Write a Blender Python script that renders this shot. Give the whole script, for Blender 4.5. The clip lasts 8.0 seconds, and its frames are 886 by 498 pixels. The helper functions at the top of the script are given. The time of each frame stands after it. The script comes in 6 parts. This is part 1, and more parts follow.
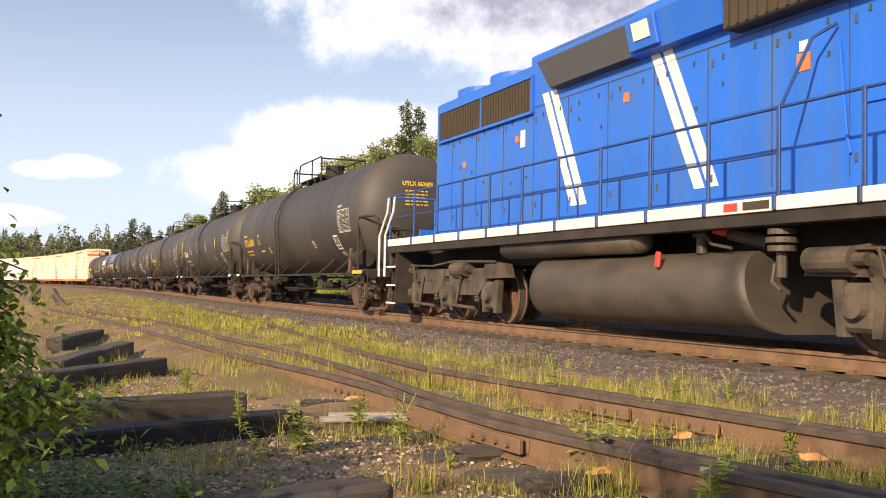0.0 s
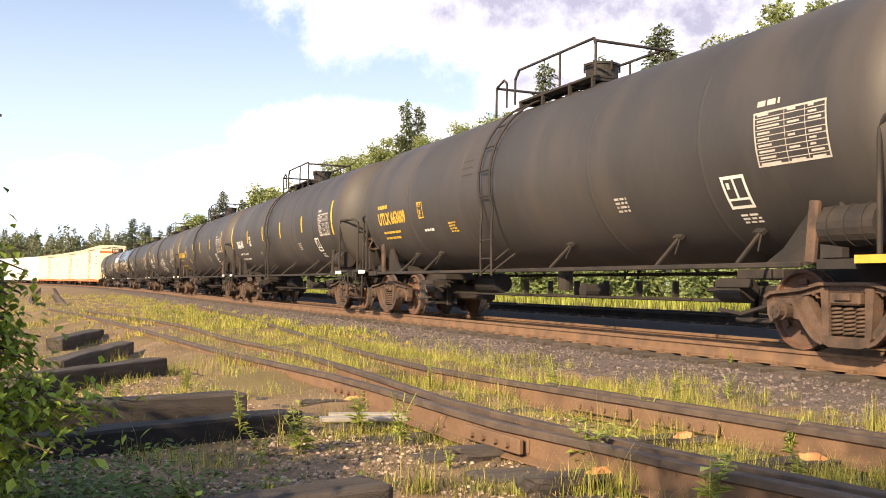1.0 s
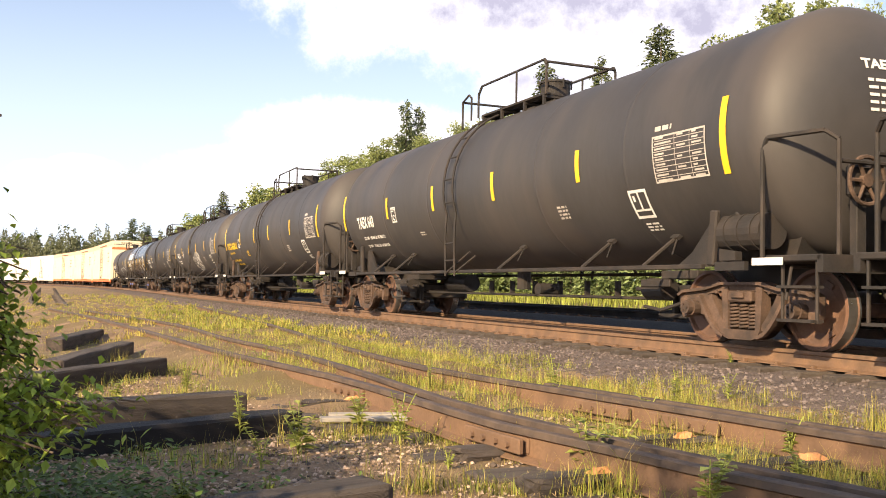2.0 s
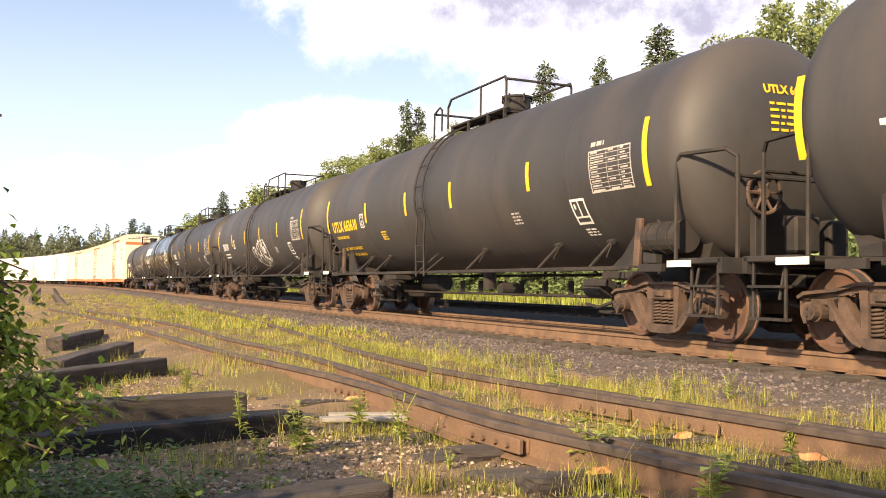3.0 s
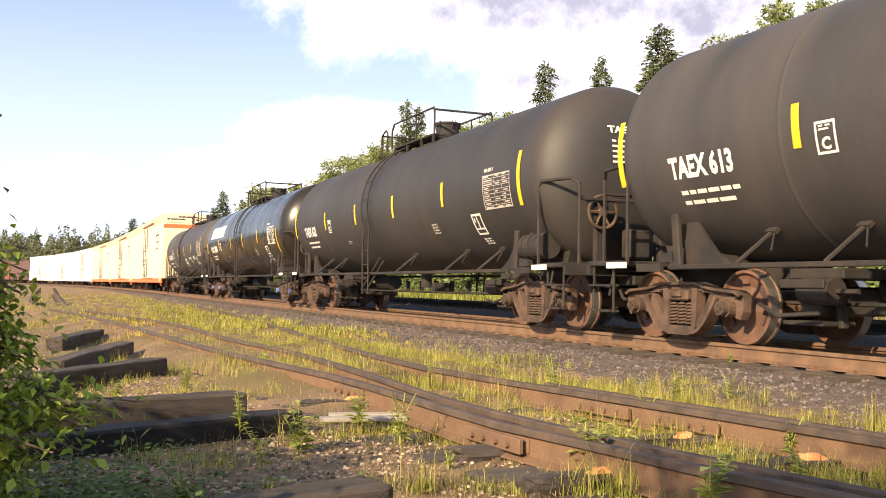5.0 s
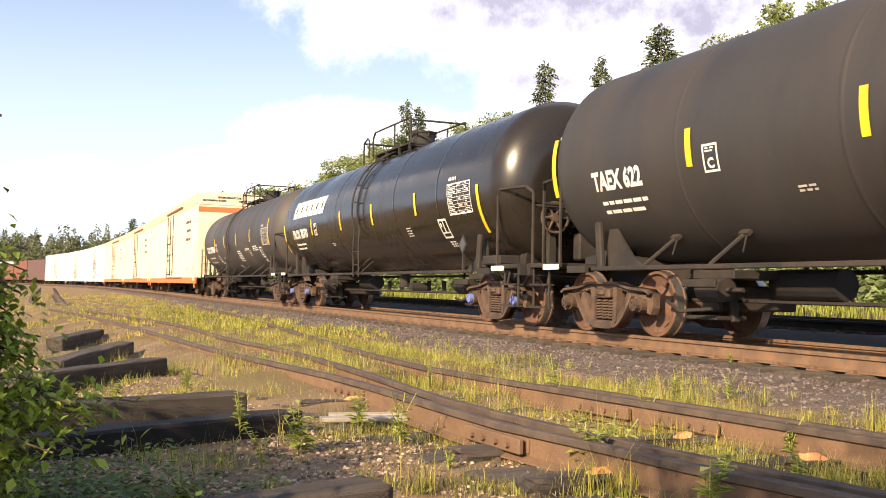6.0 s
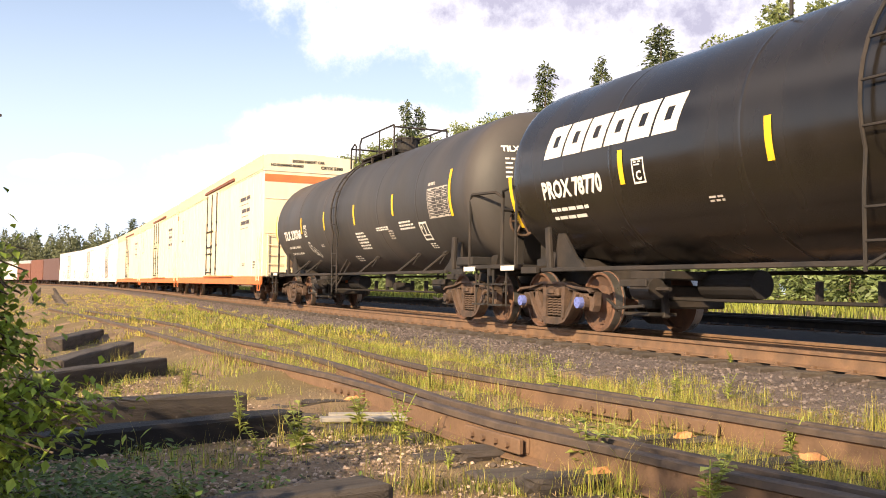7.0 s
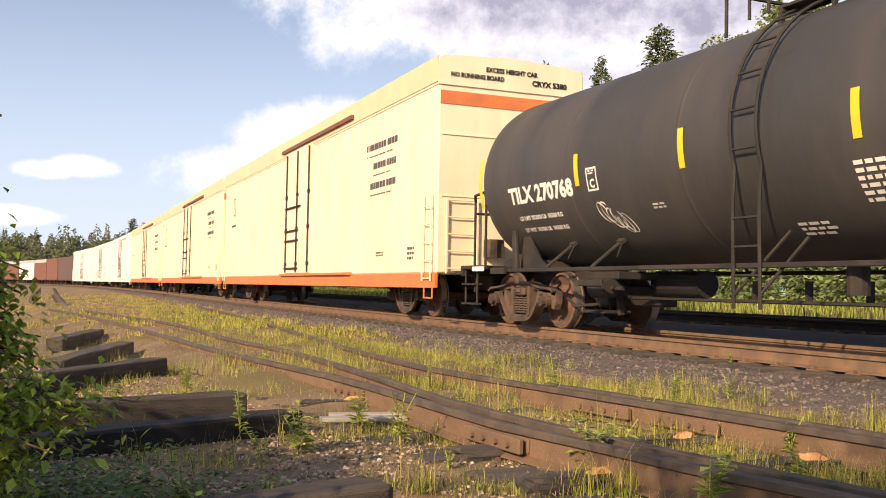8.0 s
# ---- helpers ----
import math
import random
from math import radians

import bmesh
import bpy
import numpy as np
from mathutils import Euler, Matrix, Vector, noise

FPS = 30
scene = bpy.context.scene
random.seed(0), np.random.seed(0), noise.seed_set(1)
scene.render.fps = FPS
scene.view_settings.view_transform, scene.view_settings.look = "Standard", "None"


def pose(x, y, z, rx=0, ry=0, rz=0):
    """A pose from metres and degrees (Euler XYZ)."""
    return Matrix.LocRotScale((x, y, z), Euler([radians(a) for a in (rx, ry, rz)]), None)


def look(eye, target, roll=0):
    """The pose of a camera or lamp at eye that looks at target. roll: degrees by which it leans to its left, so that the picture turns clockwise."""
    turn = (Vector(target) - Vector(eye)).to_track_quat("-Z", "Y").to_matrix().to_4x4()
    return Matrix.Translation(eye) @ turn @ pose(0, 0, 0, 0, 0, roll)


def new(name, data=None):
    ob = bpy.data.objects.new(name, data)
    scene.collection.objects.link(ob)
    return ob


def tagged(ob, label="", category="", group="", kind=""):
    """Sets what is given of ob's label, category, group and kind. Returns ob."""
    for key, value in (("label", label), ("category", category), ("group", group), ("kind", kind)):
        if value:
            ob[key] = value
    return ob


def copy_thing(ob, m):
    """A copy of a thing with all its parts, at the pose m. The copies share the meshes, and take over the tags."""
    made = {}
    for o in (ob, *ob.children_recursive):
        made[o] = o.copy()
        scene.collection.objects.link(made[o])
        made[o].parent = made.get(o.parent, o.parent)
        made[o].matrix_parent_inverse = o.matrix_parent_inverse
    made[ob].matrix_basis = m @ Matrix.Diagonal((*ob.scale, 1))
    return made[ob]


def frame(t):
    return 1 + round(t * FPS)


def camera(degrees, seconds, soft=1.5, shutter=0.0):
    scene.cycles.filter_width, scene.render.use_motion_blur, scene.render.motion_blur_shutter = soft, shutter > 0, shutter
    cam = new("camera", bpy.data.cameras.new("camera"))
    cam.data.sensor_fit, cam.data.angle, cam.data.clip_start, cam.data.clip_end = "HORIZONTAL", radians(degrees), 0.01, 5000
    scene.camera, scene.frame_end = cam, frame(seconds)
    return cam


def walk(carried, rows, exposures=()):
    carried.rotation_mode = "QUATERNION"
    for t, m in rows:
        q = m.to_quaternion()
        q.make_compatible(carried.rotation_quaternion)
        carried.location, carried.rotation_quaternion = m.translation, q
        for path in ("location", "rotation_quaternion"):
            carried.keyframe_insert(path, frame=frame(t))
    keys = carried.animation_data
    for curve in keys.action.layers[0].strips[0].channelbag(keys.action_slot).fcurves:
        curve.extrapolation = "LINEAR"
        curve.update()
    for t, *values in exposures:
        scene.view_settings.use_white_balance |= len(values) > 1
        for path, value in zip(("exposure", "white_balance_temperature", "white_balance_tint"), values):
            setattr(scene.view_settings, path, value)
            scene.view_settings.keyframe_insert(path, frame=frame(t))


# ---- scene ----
# camera: stands still beside the line, low over the ground; heights are over the main line's rail top
FOV, EYE, TILT, ROLL = 50.199, 0.6228, 2.351, 1.054
cam = camera(FOV, 8.0, soft=1.0)
STAND = pose(0, 0, EYE, 90 + TILT, 0, 0) @ pose(0, 0, 0, 0, 0, ROLL)
walk(cam, [(0.0, STAND), (8.0, STAND)],
     exposures=[(0.0, 0.28, 6500, 14), (0.5, 0.42, 6500, 14), (1.2, 0.66, 6500, 14), (6.0, 0.66, 6500, 14), (7.2, 0.6, 6500, 14), (8.0, 0.22, 6500, 16)])

# ---------------------------------------------------------------- the line's course
# arc length s grows with the train's way; o is the offset across the line, negative towards the camera
SPEED, START_Y, HEADING, BEND, EASE = 15.5491, 21.8676, -1.16623, 6.558e-04, 1.885e-05
_step = 0.5
_ss = np.arange(-460, 220, _step)
_sc = np.maximum(_ss, -260)
_th = HEADING + BEND * _sc + EASE * np.minimum(_sc, 0) ** 2 / 2
_xs = np.concatenate([[0], np.cumsum(np.cos((_th[1:] + _th[:-1]) / 2) * _step)])
_ys = np.concatenate([[0], np.cumsum(np.sin((_th[1:] + _th[:-1]) / 2) * _step)])
_zero = int(round(460 / _step))
_xs, _ys = _xs - _xs[_zero], _ys - _ys[_zero] + START_Y


def course(s):
    """x, y and heading of the line at s."""
    return np.interp(s, _ss, _xs), np.interp(s, _ss, _ys), np.interp(s, _ss, _th)


def on_line(s, o, z=0.0):
    x, y, a = course(s)
    return Vector((x - math.sin(a) * o, y + math.cos(a) * o, z))


def offsets(x, y):
    """s and o of many places in the plan."""
    s, o = np.empty(len(x)), np.empty(len(x))
    cx, cy, ca = _xs[::4], _ys[::4], _th[::4]
    for i in range(0, len(x), 4000):
        d = (x[i:i + 4000, None] - cx) ** 2 + (y[i:i + 4000, None] - cy) ** 2
        k = d.argmin(1)
        s[i:i + 4000] = _ss[::4][k]
        o[i:i + 4000] = -(x[i:i + 4000] - cx[k]) * np.sin(ca[k]) + (y[i:i + 4000] - cy[k]) * np.cos(ca[k])
        far = d.min(1) > 40 ** 2
        o[i:i + 4000][far] = np.where(o[i:i + 4000][far] < 0, -1, 1) * np.sqrt(d.min(1)[far])
    return s, o


# ---------------------------------------------------------------- light
SUN_FROM = Vector((-0.527, -0.85, 0.0)).normalized()
SUN_HEIGHT = radians(26)
sun = new("sun", bpy.data.lights.new("sun", "SUN"))
sun.data.energy, sun.data.angle, sun.data.color = 5.5, radians(0.55), (1.0, 0.775, 0.47)
sun_at = SUN_FROM * math.cos(SUN_HEIGHT) + Vector((0, 0, math.sin(SUN_HEIGHT)))
sun.matrix_world = look(sun_at * 60, (0, 0, 0))

world = bpy.data.worlds.new("world")
scene.world = world
world.use_nodes = True


def build_sky():
    nt = world.node_tree
    N, L = nt.nodes, nt.links
    N.clear()

    def node(kind, **kw):
        n = N.new(kind)
        for k, val in kw.items():
            if k == "op":
                n.operation = val
            elif isinstance(k, str) and k.startswith("i"):
                n.inputs[int(k[1:])].default_value = val
        return n

    def math_(op, a, b=0.0, c=None):
        n = N.new("ShaderNodeMath")
        n.operation = op
        for i, q in enumerate((a, b, c)):
            if q is None:
                continue
            if isinstance(q, (int, float)):
                n.inputs[i].default_value = q
            else:
                L.new(q, n.inputs[i])
        return n.outputs[0]

    sky = N.new("ShaderNodeTexSky")
    sky.sky_type, sky.sun_disc = "NISHITA", False
    sky.sun_elevation = SUN_HEIGHT
    sky.sun_rotation = math.atan2(SUN_FROM.x, SUN_FROM.y)
    sky.air_density, sky.dust_density, sky.ozone_density = 1.0, 1.2, 1.3
    coord = N.new("ShaderNodeTexCoord")
    sep = N.new("ShaderNodeSeparateXYZ")
    L.new(coord.outputs["Generated"], sep.inputs[0])
    x, y, z = sep.outputs
    az = math_("ARCTAN2", x, y)
    el = math_("ARCSINE", z)
    # uneven cloud edges
    noise_n = N.new("ShaderNodeTexNoise")
    noise_n.inputs["Scale"].default_value = 9
    noise_n.inputs["Detail"].default_value = 7
    noise_n.inputs["Roughness"].default_value = 0.68
    L.new(coord.outputs["Generated"], noise_n.inputs["Vector"])
    wob = math_("SUBTRACT", noise_n.outputs["Fac"], 0.5)
    # broad clouds: azimuth, elevation, half width, half height in degrees
    banks = [(8, 17.3, 20, 4.6), (15, 12.6, 13, 3.2), (-4, 8.4, 9, 2.5), (-11.5, 6.3, 5.5, 2.0), (-23, 6.2, 1.9, .6), (-21, 6.5, 2.0, .7), (-25, 3.6, 3, .6),
             (40, 14, 14, 7), (-45, 15, 14, 4), (70, 30, 22, 8), (-70, 35, 20, 9), (100, 18, 30, 6), (160, 22, 26, 8), (-130, 26, 28, 7), (20, 50, 24, 9)]
    total = None
    for a, e, w, hgt in banks:
        dx = math_("DIVIDE", math_("SUBTRACT", az, radians(a)), radians(w))
        dy = math_("DIVIDE", math_("SUBTRACT", el, radians(e)), radians(hgt))
        q = math_("SUBTRACT", 1.0, math_("ADD", math_("MULTIPLY", dx, dx), math_("MULTIPLY", dy, dy)))
        total = q if total is None else math_("MAXIMUM", total, q)
    mask = math_("ADD", math_("MULTIPLY", math_("MAXIMUM", total, -1.0), 1.0), math_("MULTIPLY", wob, 3.4))
    ramp = N.new("ShaderNodeMapRange")
    ramp.interpolation_type = "SMOOTHSTEP"
    for i, val in ((1, -0.35), (2, 0.75)):
        ramp.inputs[i].default_value = val
    L.new(mask, ramp.inputs[0])
    # bright rims and grey bases
    n2 = N.new("ShaderNodeTexNoise")
    n2.inputs["Scale"].default_value = 5
    n2.inputs["Detail"].default_value = 5
    mp = N.new("ShaderNodeMapping")
    mp.inputs["Scale"].default_value = (1, 1, 3.2)
    mp.inputs["Location"].default_value = (0.3, 0.1, 0.25)
    L.new(coord.outputs["Generated"], mp.inputs[0])
    L.new(mp.outputs[0], n2.inputs["Vector"])
    body = N.new("ShaderNodeMapRange")
    for i, val in ((1, 0.35), (2, 1.25)):
        body.inputs[i].default_value = val
    L.new(math_("ADD", mask, math_("MULTIPLY", math_("SUBTRACT", n2.outputs["Fac"], 0.5), 1.6)), body.inputs[0])
    high = N.new("ShaderNodeMapRange")
    high.interpolation_type = "SMOOTHSTEP"
    for i, val in ((1, radians(9.5)), (2, radians(13.5))):
        high.inputs[i].default_value = val
    L.new(el, high.inputs[0])
    tone = N.new("ShaderNodeMix")
    tone.data_type = "RGBA"
    tone.inputs[6].default_value = (10.5, 10.4, 10.6, 1)
    tone.inputs[7].default_value = (4.2, 4.1, 5.1, 1)
    L.new(math_("MULTIPLY", body.outputs[0], high.outputs[0]), tone.inputs[0])
    mix = N.new("ShaderNodeMix")
    mix.data_type = "RGBA"
    L.new(ramp.outputs[0], mix.inputs[0])
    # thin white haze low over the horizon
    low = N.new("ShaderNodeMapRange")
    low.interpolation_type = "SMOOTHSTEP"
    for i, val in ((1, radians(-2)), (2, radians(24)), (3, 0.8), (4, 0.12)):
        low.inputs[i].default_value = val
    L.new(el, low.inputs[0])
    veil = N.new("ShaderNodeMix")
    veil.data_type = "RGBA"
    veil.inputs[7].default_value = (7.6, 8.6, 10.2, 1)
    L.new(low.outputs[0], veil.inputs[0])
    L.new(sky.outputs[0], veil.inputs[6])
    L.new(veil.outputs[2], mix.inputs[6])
    L.new(tone.outputs[2], mix.inputs[7])
    bg = N.new("ShaderNodeBackground")
    bg.inputs[1].default_value = 0.1
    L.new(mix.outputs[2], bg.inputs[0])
    out = N.new("ShaderNodeOutputWorld")
    L.new(bg.outputs[0], out.inputs[0])


build_sky()


# ---------------------------------------------------------------- materials
def mat(name, col, rough=0.7, metal=0.0, var=0.3, scale=5.0, fine=60.0, bump=0.15, dirt=None, amount=0.0, dirt_scale=2.0,
        stretch=(1, 1, 1), vary=0.0, island=False, coat=0.0, depth=0.01, low=0.42):
    """A surface with tone changes at two scales, fine relief and patches of dirt."""
    m = bpy.data.materials.new(name)
    m.use_nodes = True
    nt = m.node_tree
    N, L = nt.nodes, nt.links
    b = N["Principled BSDF"]
    b.inputs["Roughness"].default_value, b.inputs["Metallic"].default_value = rough, metal
    b.inputs["Coat Weight"].default_value = coat
    tc = N.new("ShaderNodeTexCoord")
    mp = N.new("ShaderNodeMapping")
    mp.inputs["Scale"].default_value = stretch
    L.new(tc.outputs["Object"], mp.inputs[0])

    def nz(sc, det=4):
        n = N.new("ShaderNodeTexNoise")
        n.inputs["Scale"].default_value, n.inputs["Detail"].default_value = sc, det
        L.new(mp.outputs[0], n.inputs["Vector"])
        return n.outputs["Fac"]

    def madd(op, a, c):
        n = N.new("ShaderNodeMath")
        n.operation = op
        for i, q in enumerate((a, c)):
            if isinstance(q, (int, float)):
                n.inputs[i].default_value = q
            else:
                L.new(q, n.inputs[i])
        return n.outputs[0]

    large, small = nz(scale), nz(fine, 3)
    both = madd("ADD", madd("MULTIPLY", large, 0.65), madd("MULTIPLY", small, 0.35))
    if vary:
        info = N.new("ShaderNodeNewGeometry" if island else "ShaderNodeObjectInfo")
        rnd = info.outputs["Random Per Island" if island else "Random"]
        both = madd("ADD", both, madd("MULTIPLY", madd("SUBTRACT", rnd, 0.5), vary))
    rmp = N.new("ShaderNodeMapRange")
    for i, val in ((1, 0.25), (2, 0.75), (3, 1 - var), (4, 1 + var)):
        rmp.inputs[i].default_value = val
    L.new(both, rmp.inputs[0])
    mul = N.new("ShaderNodeMix")
    mul.data_type, mul.blend_type = "RGBA", "MULTIPLY"
    mul.inputs[0].default_value = 1
    mul.inputs[6].default_value = (*col, 1)
    L.new(rmp.outputs[0], mul.inputs[7])
    colour = mul.outputs[2]
    if dirt:
        d = nz(dirt_scale, 6)
        r2 = N.new("ShaderNodeMapRange")
        for i, val in ((1, low), (2, low + 0.25), (3, 0), (4, amount)):
            r2.inputs[i].default_value = val
        L.new(d, r2.inputs[0])
        mx = N.new("ShaderNodeMix")
        mx.data_type = "RGBA"
        mx.inputs[7].default_value = (*dirt, 1)
        L.new(r2.outputs[0], mx.inputs[0])
        L.new(colour, mx.inputs[6])
        colour = mx.outputs[2]
    L.new(colour, b.inputs["Base Color"])
    if bump:
        bp = N.new("ShaderNodeBump")
        bp.inputs["Strength"].default_value, bp.inputs["Distance"].default_value = bump, depth
        L.new(small, bp.inputs["Height"])
        L.new(bp.outputs[0], b.inputs["Normal"])
    r3 = N.new("ShaderNodeMapRange")
    for i, val in ((1, 0.3), (2, 0.7), (3, max(0.05, rough - 0.1)), (4, min(1, rough + 0.1))):
        r3.inputs[i].default_value = val
    L.new(large, r3.inputs[0])
    L.new(r3.outputs[0], b.inputs["Roughness"])
    return m


def leaf_mat(name, col, var=0.35, through_light=0.3):
    m = mat(name, col, 0.55, var=var, scale=1.2, fine=9, bump=0, vary=0.5, island=True)
    N, L = m.node_tree.nodes, m.node_tree.links
    b, out = N["Principled BSDF"], N["Material Output"]
    tr = N.new("ShaderNodeBsdfTranslucent")
    L.new(b.inputs["Base Color"].links[0].from_socket, tr.inputs[0])
    mx = N.new("ShaderNodeMixShader")
    mx.inputs[0].default_value = through_light
    L.new(b.outputs[0], mx.inputs[1])
    L.new(tr.outputs[0], mx.inputs[2])
    L.new(mx.outputs[0], out.inputs[0])
    return m


